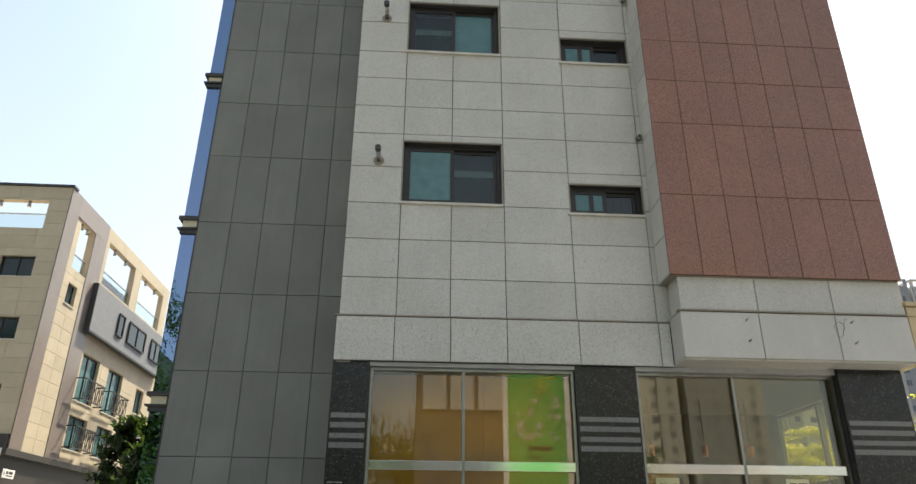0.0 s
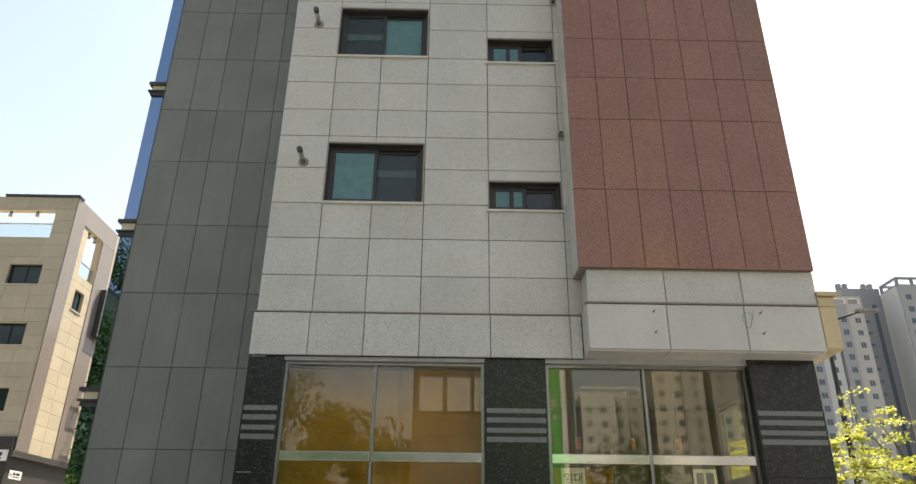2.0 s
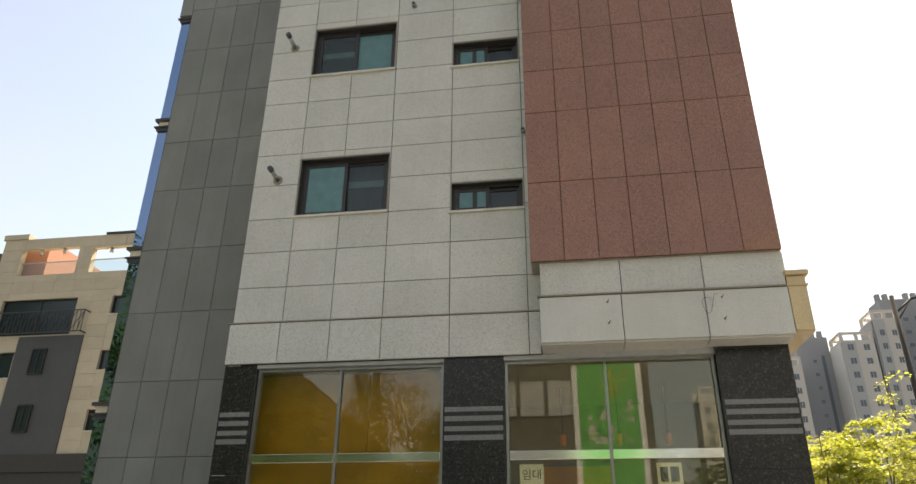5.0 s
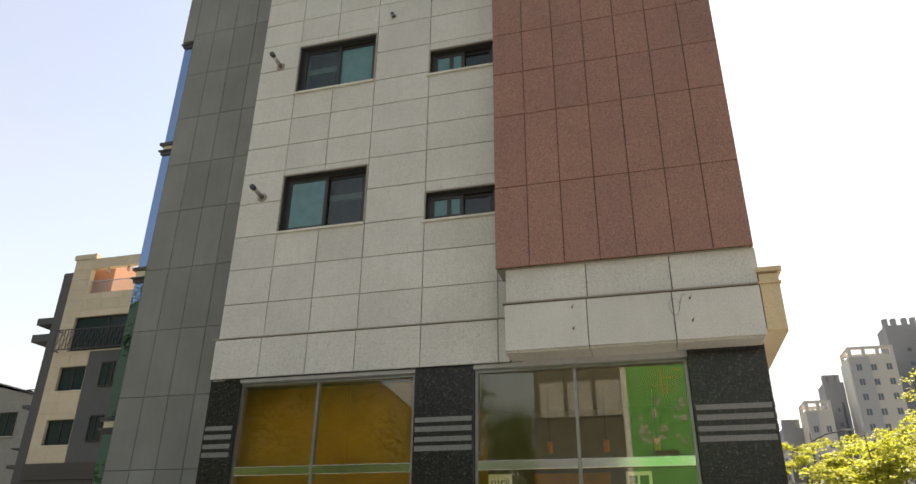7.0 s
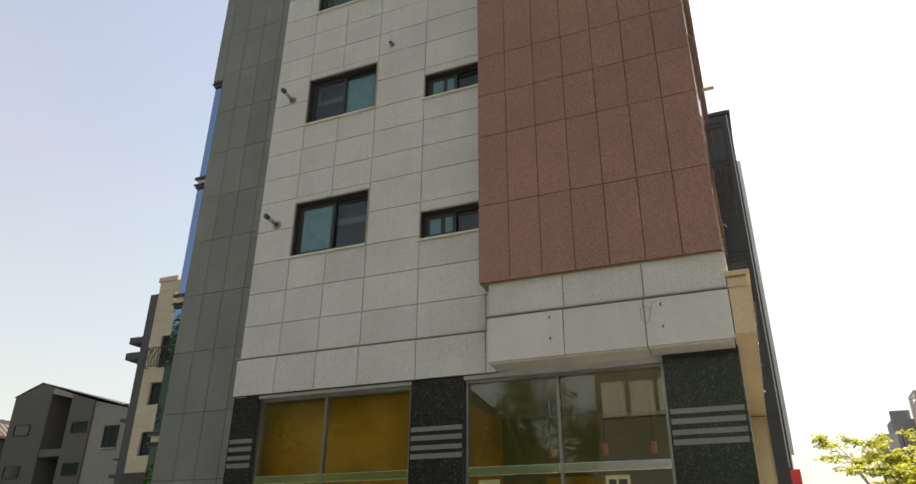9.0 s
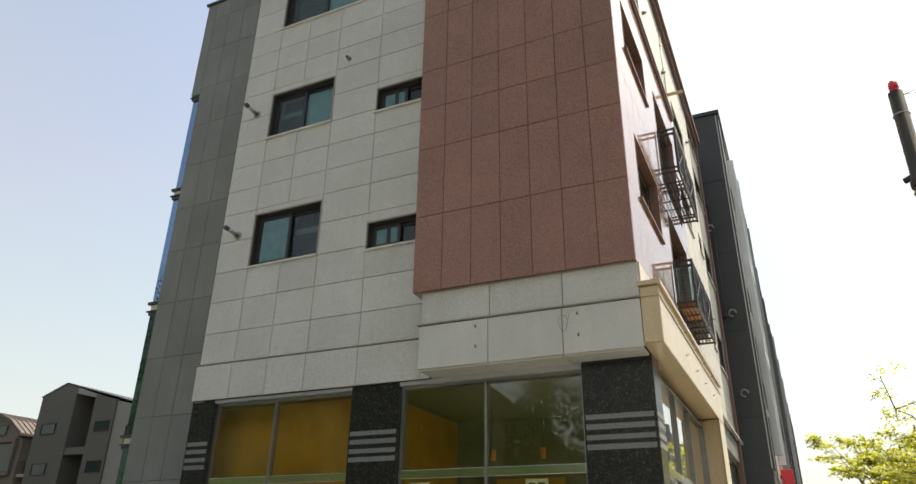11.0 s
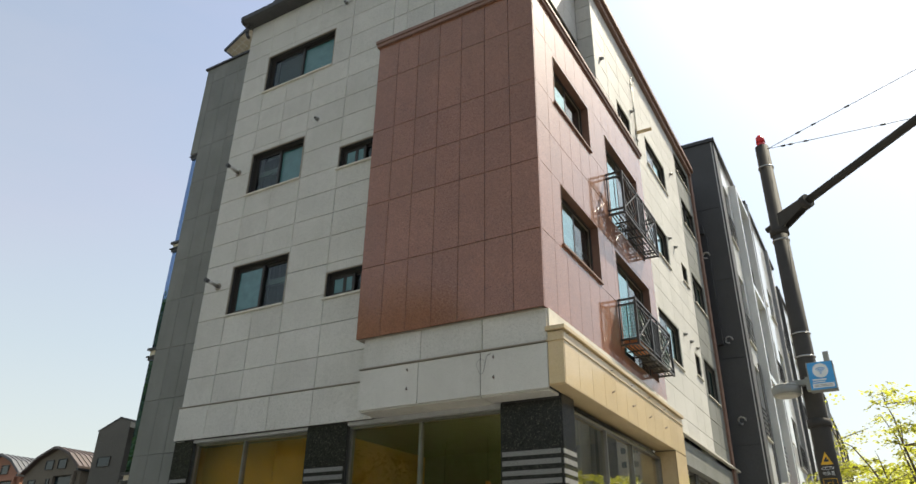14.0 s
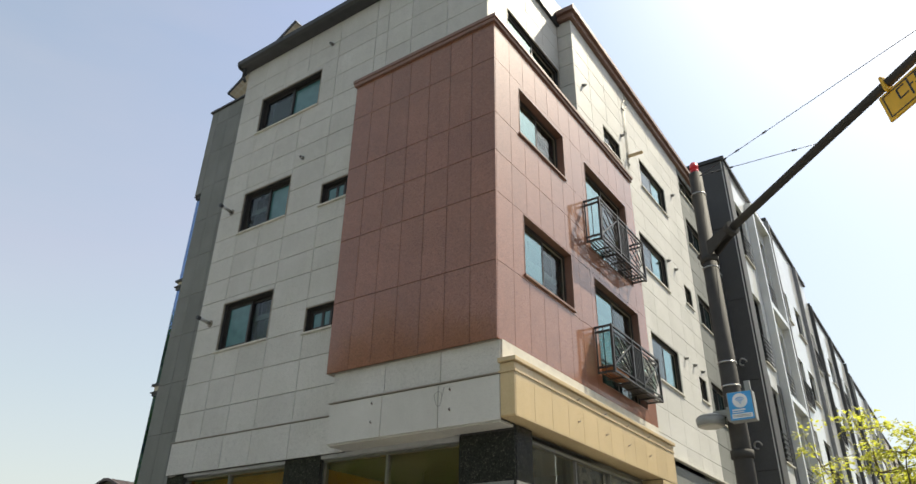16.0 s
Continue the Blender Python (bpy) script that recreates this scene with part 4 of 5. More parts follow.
wifi = empty("wifi_box", "blue and white wireless hotspot box strapped to the pole", "box", loc=(10.155, 7.90, 3.60))
wifi.scale = (0.8, 0.8, 0.8)
part("housing", boxes((-0.02, 0.30, 0.012, 0.16, 0, 0.37), bevel=0.012), LAMPGREY, wifi)
part("face", boxes((-0.005, 0.285, 0.0, 0.012, 0.01, 0.36), bevel=0.003), BLUEPAINT, wifi, "sky blue sign face")
bm = bmesh.new()
tube(bm, (0.14, 0.0, 0.25), (0.14, -0.006, 0.25), 0.092, n=26)
part("disc", bm, WHITEPAINT, wifi, "white round emblem")
bm = bmesh.new()
for r in (0.072, 0.05, 0.028):
    pts = [(0.14 + r * math.sin(radians(a)), -0.009, 0.215 + r * math.cos(radians(a))) for a in range(-48, 49, 12)]
    for a, b in zip(pts, pts[1:]):
        bar(bm, a, b, 0.008, 0.004, (0, 1, 0))
tube(bm, (0.14, -0.007, 0.215), (0.14, -0.012, 0.215), 0.009, n=10)
part("emblem", bm, BLUEPAINT, wifi)
for a, b, c, d in ((0.03, 0.19, 0.125, 0.143), (0.03, 0.17, 0.1, 0.112)):
    part("text_bar", boxes((a, b, -0.003, 0.001, c, d)), WHITEPAINT, wifi)
part("label_strip", boxes((0.02, 0.27, -0.003, 0.001, 0.03, 0.085)), WHITEPAINT, wifi)
for c in (0.045, 0.062):
    part("text_bar", boxes((0.035, 0.25, -0.005, -0.002, c, c + 0.007)), LAMPGREY, wifi)
part("antenna", boxes((0.20, 0.27, 0.10, 0.16, 0.36, 0.52), bevel=0.01), LAMPGREY, wifi)
part("bracket", boxes((-0.06, -0.02, 0.05, 0.2, 0.03, 0.2), bevel=0.004), LAMPGREY, wifi)

lamp = empty("pole_lamp", "grey round floodlight on a short arm", "lamp", loc=(9.90, 8.08, 3.62))
lamp.scale = (0.85, 0.85, 0.85)
bm = bmesh.new()
tube(bm, (0, 0, 0.0), (0, 0, 0.09), 0.165, 0.175, 28)
tube(bm, (0, 0, 0.09), (0, 0, 0.13), 0.175, 0.13, 28)
part("housing", bm, LAMPGREY, lamp)
bm = bmesh.new()
tube(bm, (0, 0, 0.002), (0, 0, -0.02), 0.16, 0.12, 28)
part("lens", bm, SILL, lamp)
part("arm", boxes((0.05, 0.32, -0.04, 0.04, 0.10, 0.17), bevel=0.012), LAMPGREY, lamp)
for x in (-0.02, 0.06):
    part("knob", boxes((x, x + 0.03, -0.02, 0.02, 0.13, 0.145)), LAMPGREY, lamp)


def lettering(text, size, loc, mat, parent, rot=(90, 0, 0)):
    cu = bpy.data.curves.new("lettering", "FONT")
    cu.body, cu.size, cu.align_x, cu.extrude = text, size, "CENTER", 0.001
    cu.materials.append(mat)
    o = new("lettering", cu)
    o.parent = parent
    o.location, o.rotation_euler = loc, [radians(a) for a in rot]
    return o


st = empty("pole_sticker", "yellow camera warning sticker and lettering on the pole", "sticker", loc=(PX, PY - 0.106, 2.30))
st.scale = (0.75, 0.75, 0.75)
bm = bmesh.new()
q = [bm.verts.new(p) for p in ((-0.075, 0, 0.80), (0.075, 0, 0.80), (0.0, 0, 0.96), (-0.075, 0.01, 0.80), (0.075, 0.01, 0.80), (0.0, 0.01, 0.96))]
for f in ((0, 1, 2), (5, 4, 3), (0, 3, 4, 1), (1, 4, 5, 2), (2, 5, 3, 0)):
    bm.faces.new([q[i] for i in f])
part("triangle", bm, YELLOW, st)
part("mark", boxes((-0.03, 0.03, -0.004, 0, 0.835, 0.865), (-0.012, 0.012, -0.004, 0, 0.865, 0.89)), INK, st)
lettering("CCTV", 0.06, (0, -0.004, 0.73), WHITEPAINT, st)
lettering("작동중", 0.055, (0, -0.004, 0.665), WHITEPAINT, st)
for k, ch in enumerate("다목적"):
    lettering(ch, 0.10, (0, -0.004, 0.5 - 0.12 * k), YELLOW, st)
bm = boxes((-0.085, -0.08, -0.003, 0, 0.1, 0.62), (0.08, 0.085, -0.003, 0, 0.1, 0.62), (-0.08, 0.08, -0.003, 0, 0.615, 0.62))
part("border", bm, YELLOW, st)

ss = empty("hanging_sign", "yellow hanging street sign under the pole arm", "sign", loc=tuple(Vector((PX, PY, 0.0)) + on_arm(2.52, -0.125)))
ss.rotation_euler = (0, -0.133, math.atan2(AD.y, AD.x))
part("panel", boxes((0.0, 0.95, -0.012, 0.012, -0.24, 0.05), bevel=0.004), YELLOW, ss)
part("border", boxes((0.03, 0.92, -0.016, -0.0125, 0.015, 0.025), (0.03, 0.92, -0.016, -0.0125, -0.215, -0.205), (0.03, 0.04, -0.016, -0.0125, -0.205, 0.015)), INK, ss)
for x in (0.1, 0.7):
    part("hanger", boxes((x, x + 0.03, -0.055, 0.055, 0.03, 0.2), bevel=0.01), YELLOW, ss)
o = lettering("다목적", 0.2, (0.42, -0.014, -0.15), INK, ss)


# ---- trees ----
def leaf_quad(bm, p, size, n, turn):
    s = n.orthogonal().normalized()
    t = n.cross(s)
    d = s * math.cos(turn) + t * math.sin(turn)
    e = n.cross(d)
    a, b, c, f = p, p + d * size * 0.5 + e * size * 0.33, p + d * size - n * size * 0.2, p + d * size * 0.5 - e * size * 0.33
    v = [bm.verts.new(x) for x in (a, b, c, f)]
    bm.faces.new((v[0], v[1], v[2]))
    bm.faces.new((v[0], v[2], v[3]))


def street_tree(loc, height, spread, seed, sprays=260, per=26, leaf=0.085):
    """A young maple: a tapered trunk, arching limbs, and flat layered sprays of small leaves."""
    rnd = random.Random(seed)
    ob = empty("street_tree", "young street maple with fresh yellow-green leaves", "tree", "street trees", loc=loc)
    bm = bmesh.new()
    fork = height * 0.42
    tube(bm, (0, 0, 0), (0.03, 0.02, fork), 0.09, 0.055, 10)
    tips = []
    for k in range(11):
        az = k * 2.4 + rnd.uniform(-0.3, 0.3)
        z0 = fork * rnd.uniform(0.72, 1.0)
        reach = spread * rnd.uniform(0.6, 1.0)
        rise = (height - z0) * rnd.uniform(0.55, 1.0)
        pts = []
        for s in range(7):
            f = s / 6
            pts.append(Vector((math.cos(az) * reach * f ** 0.9, math.sin(az) * reach * f ** 0.9, z0 + rise * (1 - (1 - f) ** 1.6))) + Vector((rnd.uniform(-1, 1), rnd.uniform(-1, 1), rnd.uniform(-1, 1))) * 0.05)
        for i in range(6):
            tube(bm, pts[i], pts[i + 1], 0.034 * (1 - i / 7), 0.034 * (1 - (i + 1) / 7), 6, False)
        for _ in range(7):
            i = rnd.randint(2, 6)
            p = pts[i]
            d = Vector((rnd.gauss(0, 1), rnd.gauss(0, 1), rnd.uniform(-0.1, 0.7))).normalized() * spread * rnd.uniform(0.2, 0.45)
            tube(bm, p, p + d, 0.012, 0.005, 5, False)
            tips.append((p, p + d))
    part("trunk", bm, BARK, ob)
    lb = bmesh.new()
    for _ in range(sprays):
        a, b = rnd.choice(tips)
        c = a.lerp(b, rnd.uniform(0.35, 1.1)) + Vector((rnd.gauss(0, 0.09), rnd.gauss(0, 0.09), rnd.gauss(0, 0.05)))
        tilt = Vector((rnd.gauss(0, 0.2), rnd.gauss(0, 0.2), 1)).normalized()
        r = rnd.uniform(0.12, 0.28)
        for _ in range(per):
            rr, th = r * math.sqrt(rnd.random()), rnd.random() * math.tau
            p = c + Vector((rr * math.cos(th), rr * math.sin(th), rnd.gauss(0, 0.025) - 0.25 * rr * rr / r))
            n = (tilt + Vector((rnd.gauss(0, 0.35), rnd.gauss(0, 0.35), 0))).normalized()
            leaf_quad(lb, p, leaf * rnd.uniform(0.7, 1.25), n, th + rnd.gauss(0, 0.6))
    part("crown", lb, LEAF, ob)
    return ob


street_tree((11.2, 13.5, 0.0), 4.45, 1.55, 3, 520, 24, 0.066)
street_tree((10.9, 21.5, 0.0), 5.1, 1.7, 5, 380, 26, 0.11)
street_tree((11.3, 30.0, 0.0), 6.2, 2.2, 8, 420, 24, 0.13)
street_tree((13.6, 24.5, 0.0), 5.8, 2.1, 11, 420, 24, 0.12)
street_tree((15.2, 33.0, 0.0), 6.4, 2.4, 13, 380, 24, 0.14)


def street_lamp(loc, h, reach):
    ob = empty("street_lamp", "slim grey street lamp with a long arm", "street lamp", "street lamps", loc=loc)
    bm = bmesh.new()
    tube(bm, (0, 0, 0), (0, 0, h), 0.10, 0.06, 12)
    part("pole", bm, POLEGREY, ob)
    bm = bmesh.new()
    sweep(bm, [(0, 0, h - 0.5), (reach * 0.4, 0, h - 0.12), (reach, 0, h + 0.12)], 0.03)
    sweep(bm, [(0, 0, h - 0.75), (reach * 0.4, 0, h - 0.12)], 0.02)
    part("arm", bm, POLEGREY, ob)
    part("head", boxes((reach - 0.1, reach + 0.55, -0.13, 0.13, h + 0.10, h + 0.19), bevel=0.03), LAMPGREY, ob)


street_lamp((12.91, 19.51, 0), 8.36, 1.15)
street_lamp((14.4, 47.6, 0), 9.0, 1.9)


def pine(loc, h, seed):
    """A garden pine: a straight trunk with whorls of needle sprays."""
    rnd = random.Random(seed)
    ob = empty("pine_tree", "dark green garden pine beside the beige house", "tree", loc=loc)
    bm = bmesh.new()
    tube(bm, (0, 0, 0), (0, 0, h), 0.14, 0.03, 8)
    nb = bmesh.new()
    for k in range(46):
        z = h * (0.25 + 0.75 * k / 46)
        az, r = k * 2.4, (h - z) * 0.33 + 0.35
        tip = Vector((math.cos(az) * r, math.sin(az) * r, z + 0.25))
        tube(bm, (0, 0, z), tip, 0.03, 0.01, 5, False)
        for _ in range(70):
            p = Vector((0, 0, z)).lerp(tip, rnd.uniform(0.35, 1.05))
            d = Vector((rnd.gauss(0, 0.6), rnd.gauss(0, 0.6), rnd.uniform(0.1, 1))).normalized()
            leaf_quad(nb, p + Vector((rnd.gauss(0, 0.07), rnd.gauss(0, 0.07), rnd.gauss(0, 0.05))), rnd.uniform(0.15, 0.3), d.orthogonal().normalized(), rnd.random() * 6.28)
    part("trunk", bm, BARK, ob)
    part("crown", nb, NEEDLE, ob)


pine((-9.0, 23.0, 0), 5.4, 6)
pine((-7.6, 21.0, 0), 4.4, 7)


# ---- neighbours along the street ----
def simple_window(parent, F, u0, u1, v0, v1, glass=None, sill=True, deep=0.0, mid=True):
    bm = bmesh.new()
    ring(bm, F, u0, u1, v0, v1, 0.06, -0.06 - deep, 0.02 - deep)
    m = (u0 + u1) / 2
    if mid:
        F.box(bm, m - 0.03, m + 0.03, v0 + 0.06, v1 - 0.06, -0.05 - deep, 0.015 - deep)
    w = part("window", bm, FRAME, parent)
    bm = bmesh.new()
    F.box(bm, u0 + 0.06, u1 - 0.06, v0 + 0.06, v1 - 0.06, -0.04 - deep, -0.03 - deep)
    part("pane", bm, glass or BLIND, w)
    if sill:
        bm = bmesh.new()
        F.box(bm, u0 - 0.05, u1 + 0.05, v0 - 0.05, v0, -0.02, 0.07)
        part("sill", bm, SILL, w)
    return w


def body(parent, name, F, u0, u1, v0, v1, holes, mat, thick=0.3):
    bm = bmesh.new()
    for a, b, c, d in cells(u0, u1, v0, v1, holes):
        F.box(bm, a, b, c, d, -thick, 0)
    return part(name, bm, mat, parent)


TEAL = plain("dark teal glass", (0.02, 0.034, 0.038), 0.06, spec=0.35)


def row_house(y0, y1, h, x, face, trim, label, floors=5, seed=0, gable=True):
    rnd = random.Random(seed)
    ob = empty("apartment_house", label, "house", "street row houses")
    F = Face("right", x)
    holes = []
    n = max(2, int((y1 - y0) / 2.6))
    step = (y1 - y0) / n
    for f in range(1, floors):
        z = 1.2 + f * 2.95
        for k in range(n):
            a = y0 + step * k + 0.45
            tall = (k + f) % 3 == 0
            holes.append((a, a + step * (0.62 if tall else 0.5), z - (0.7 if tall else 0), min(z + 1.35, h - 0.6)))
    body(ob, "wall", F, y0, y1, 3.8, h, holes, face)
    for hq in holes:
        simple_window(ob, F, *hq, glass=TEAL, deep=0.12)
        if hq[3] - hq[2] > 1.8:
            for z in (hq[2] + 0.05, hq[2] + 0.9):
                bm = bmesh.new()
                bar(bm, F.p(hq[0], z, 0.12), F.p(hq[1], z, 0.12), 0.03)
                part("rail", bm, DARKMETAL, ob)
            k = hq[0] + 0.06
            while k < hq[1]:
                bm = bmesh.new()
                bar(bm, F.p(k, hq[2] + 0.05, 0.12), F.p(k, hq[2] + 0.9, 0.12), 0.018)
                part("baluster", bm, DARKMETAL, ob)
                k += 0.15
    for k in range(0, n + 1, 2):
        bm = bmesh.new()
        u = y0 + step * k
        F.box(bm, max(y0, u - 0.12), min(y1, u + 0.12), 3.8, h - 0.05, 0.001, 0.16)
        part("fin", bm, trim, ob)
    part("base", boxes((x - 0.4, x - 0.05, y0, y1, 0, 3.8)), CHARCOAL, ob)
    part("roof", boxes((x - 9, x + 0.1, y0, y1, h, h + 0.15), bevel=0.02), DARKMETAL, ob)
    part("end_wall", boxes((x - 9, x, y0 + 0.001, y0 + 0.3, 0, h - 0.001)), face, ob)
    return ob


black = empty("apartment_house", "charcoal stone apartment block with a blank end wall", "house", "street row houses")
FB = Face("front", 23.5)
body(black, "end_wall", FB, -3.0, 7.56, 0, 16.8, [], CHARCOAL)
for k in range(6):
    for j in range(5):
        bm = bmesh.new()
        FB.box(bm, 0.5 + 1.42 * j, 1.89 + 1.42 * j, 2.75 * k + 0.3, 2.75 * k + 3.03, 0.001, 0.03)
        part("slab", bm, CHARCOAL, black)
FK = Face("right", 7.60)
bh = [(24.5, 25.7, 13.3, 15.6), (27.3, 28.9, 12.6, 15.6), (24.5, 25.7, 9.4, 11.9), (27.3, 28.9, 9.0, 11.6), (24.5, 25.7, 6.2, 8.6), (27.3, 28.9, 5.6, 8.2)]
body(black, "street_wall", FK, 23.501, 29.6, 4.3, 16.8, bh, PANELWHITE)
part("corner_strip", boxes((7.601, 7.66, 23.5, 24.2, 4.3, 16.8)), CHARCOAL, black, "charcoal stone edge strip")
part("lower_cladding", boxes((7.601, 7.63, 24.21, 24.49, 4.3, 8.9), (7.601, 7.63, 25.71, 26.2, 4.3, 8.9)), CHARCOAL, black)
for y in (26.25, 29.2):
    part("frame_fin", boxes((7.601, 7.86, y, y + 0.22, 5.0, 16.3), bevel=0.01), PANELWHITE, black, "pale projecting frame")
for z in (8.55, 12.0, 16.2):
    part("frame_beam", boxes((7.601, 7.85, 26.48, 29.19, z, z + 0.22), bevel=0.01), PANELWHITE, black)
for k in range(16):
    part("louvre", boxes((7.64, 7.72, 26.5, 27.2, 12.6 + 0.2 * k, 12.72 + 0.2 * k)), APTGREY, black)
for hq in bh:
    simple_window(black, FK, *hq, glass=TEAL, deep=0.12)
    for q in range(6):
        bm = bmesh.new()
        z = hq[2] + 0.1 + 0.16 * q
        bar(bm, FK.p(hq[0], z, 0.06), FK.p(hq[1], z, 0.06), 0.03)
        part("rail", bm, DARKMETAL, black)
part("base", boxes((7.3, 7.58, 23.81, 29.6, 0, 4.3)), CHARCOAL, black)
part("roof", boxes((-3.1, 7.72, 23.42, 29.7, 16.8, 16.95), bevel=0.02), DARKMETAL, black)
for x, z in ((7.15, 9.1), (7.15, 6.5), (6.85, 12.2)):
    bm = bmesh.new()
    pts = [Vector((x, 23.47, z)) + Vector((0.11 * math.cos(a), -0.13 - 0.08 * abs(math.sin(a)), 0.11 * math.sin(a))) for a in [k * math.tau / 14 for k in range(12)]]
    sweep(bm, pts, 0.028)
    part("drain_elbow", bm, STEEL, black, "curved steel drain elbow")
part("duct", boxes((6.55, 6.95, 23.3, 23.46, 9.0, 13.0), bevel=0.01), DARKMETAL, black)
part("duct_cap", boxes((6.6, 6.9, 23.12, 23.46, 13.0, 13.3), bevel=0.02), DARKMETAL, black)
row_house(29.7, 38.0, 17.2, 7.7, PANELWHITE, APTGREY, "white and charcoal apartment house in the street row", 5, 1)
row_house(38.1, 49.0, 16.2, 7.7, PANELWHITE, CHARCOAL, "grey apartment house in the street row", 5, 2)
row_house(49.1, 62.0, 15.4, 7.8, PANELWHITE, LIGHTGREY, "pale apartment house in the street row", 5, 3)
row_house(62.1, 80.0, 14.6, 7.8, APTBEIGE, CHARCOAL, "beige apartment house at the end of the row", 5, 4)
sg = empty("blade_sign", "red shop blade sign on the charcoal block", "sign", loc=(7.62, 28.8, 3.3))
part("panel", boxes((0.02, 0.42, -0.08, 0.08, 0, 1.5), bevel=0.02), REDPLASTIC, sg)
part("bracket", boxes((-0.05, 0.02, -0.03, 0.03, 0.3, 0.4), (-0.05, 0.02, -0.03, 0.03, 1.2, 1.3)), DARKMETAL, sg)

# ---- beige house across the back lane ----
hA = empty("corner_house", "beige stone apartment house with open roof frame", "house")
FA = Face("front", 30.0)
fa = [(-18.76, -17.25, 12.82, 13.8), (-18.76, -17.25, 9.96, 10.96), (-18.76, -17.25, 7.05, 8.05), (-20.5, -17.3, 15.17, 16.58), (-24.7, -21.3, 15.17, 16.7),
      (-25.0, -20.7, 11.85, 13.8), (-25.2, -23.5, 9.7, 11.0), (-25.2, -23.5, 6.9, 8.2)]
body(hA, "front_wall", FA, -25.9, -16.4, 6.0, 17.3, fa, BEIGE)
for q in fa[:3] + fa[6:]:
    simple_window(hA, FA, *q, glass=TEAL, deep=0.15)
simple_window(hA, FA, *fa[5], glass=TEAL, deep=0.15, sill=False)
bm = bmesh.new()
for z in (11.85, 12.95):
    bar(bm, FA.p(-25.6, z, 0.45), FA.p(-19.8, z, 0.45), 0.05)
    for u in (-25.6, -19.8):
        bar(bm, FA.p(u, z, 0), FA.p(u, z, 0.45), 0.05)
for k in range(30):
    u = -25.6 + 0.2 * k
    bar(bm, FA.p(u, 11.85, 0.45), FA.p(u, 12.95, 0.45), 0.025)
    if k % 2 == 0:
        bar(bm, FA.p(u, 11.9, 0.45), FA.p(min(-19.8, u + 0.6), 12.9, 0.45), 0.025)
part("balcony_railing", bm, DARKMETAL, hA)
part("dark_panel", boxes((-23.4, -19.85, 29.9, 29.99, 5.99, 11.75)), CHARCOAL, hA)
for z in (7.0, 9.8):
    simple_window(hA, Face("front", 29.83), -22.4, -21.6, z, z + 1.3, glass=TEAL, sill=False)
part("base", boxes((-25.9, -16.5, 29.9, 42.5, 0, 5.2), (-25.8, -16.3, 29.8, 42.4, 5.2, 5.449), (-25.9, -16.41, 29.85, 30.29, 5.45, 5.999)), BASEDARK, hA)
part("coping", boxes((-19.9, -16.3, 29.9, 30.4, 17.3, 17.42), bevel=0.02), DARKMETAL, hA)
part("coping", boxes((-26.0, -24.5, 29.9, 30.4, 17.3, 17.6), bevel=0.02), BEIGE, hA)
FS = Face("right", -16.4)
fs = [(31.5, 33.0, 13.9, 16.3), (34.8, 38.6, 14.3, 16.6), (39.6, 43.5, 14.3, 16.6), (31.6, 32.5, 12.2, 13.2),
      (34.6, 36.6, 8.3, 10.6), (37.8, 39.8, 8.3, 10.6), (34.6, 36.6, 5.4 + 0.65, 7.6), (37.8, 39.8, 6.05, 7.6), (42.0, 43.2, 9.0, 10.4)]
body(hA, "side_wall", FS, 30.3, 44.5, 5.45, 17.3, fs, BEIGE)
for q in fs[3:]:
    simple_window(hA, FS, *q, glass=BLIND, deep=0.15)
for a, b, c, d in ((30.0, 31.0, 5.45, 17.3), (31.0, 34.4, 16.31, 17.3), (33.05, 34.4, 5.45, 16.3)):
    bm = bmesh.new()
    FS.box(bm, a, b, c, d, 0.002, 0.05)
    part("mauve_strip", bm, MAUVE, hA)
bm = bmesh.new()
FS.box(bm, 34.0, 44.5, 11.6, 14.0, 0.052, 0.3)
part("grey_box", bm, BOXGREY, hA, "blue grey panelled box bay")
bm = bmesh.new()
FS.box(bm, 33.93, 44.6, 11.5, 11.6, 0.052, 0.34)
FS.box(bm, 33.93, 34.0, 11.6, 14.0, 0.052, 0.32)
part("box_trim", bm, DARKMETAL, hA)
FG = Face("right", -16.10)
for a, b in ((37.0, 37.8), (38.5, 41.1), (42.1, 43.8)):
    simple_window(hA, FG, a, b, 12.2, 13.4, glass=TEAL, sill=False, deep=-0.07, mid=b - a > 1)
for a, b, c, d in fs[4:8]:
    bm = bmesh.new()
    for z in (c + 0.02, c + 1.0):
        bar(bm, FS.p(a - 0.2, z, 0.5), FS.p(b + 0.2, z, 0.5), 0.05)
        for u in (a - 0.2, b + 0.2):
            bar(bm, FS.p(u, z, 0), FS.p(u, z, 0.5), 0.05)
    k = 0
    while a - 0.2 + k * 0.22 < b + 0.2:
        u = a - 0.2 + k * 0.22
        bar(bm, FS.p(u, c + 0.02, 0.5), FS.p(u, c + 1.0, 0.5), 0.03)
        if k % 2 == 0 and u + 0.5 < b + 0.2:
            bar(bm, FS.p(u, c + 0.05, 0.5), FS.p(u + 0.5, c + 0.98, 0.5), 0.03)
        k += 1
    part("balcony_railing", bm, DARKMETAL, hA)
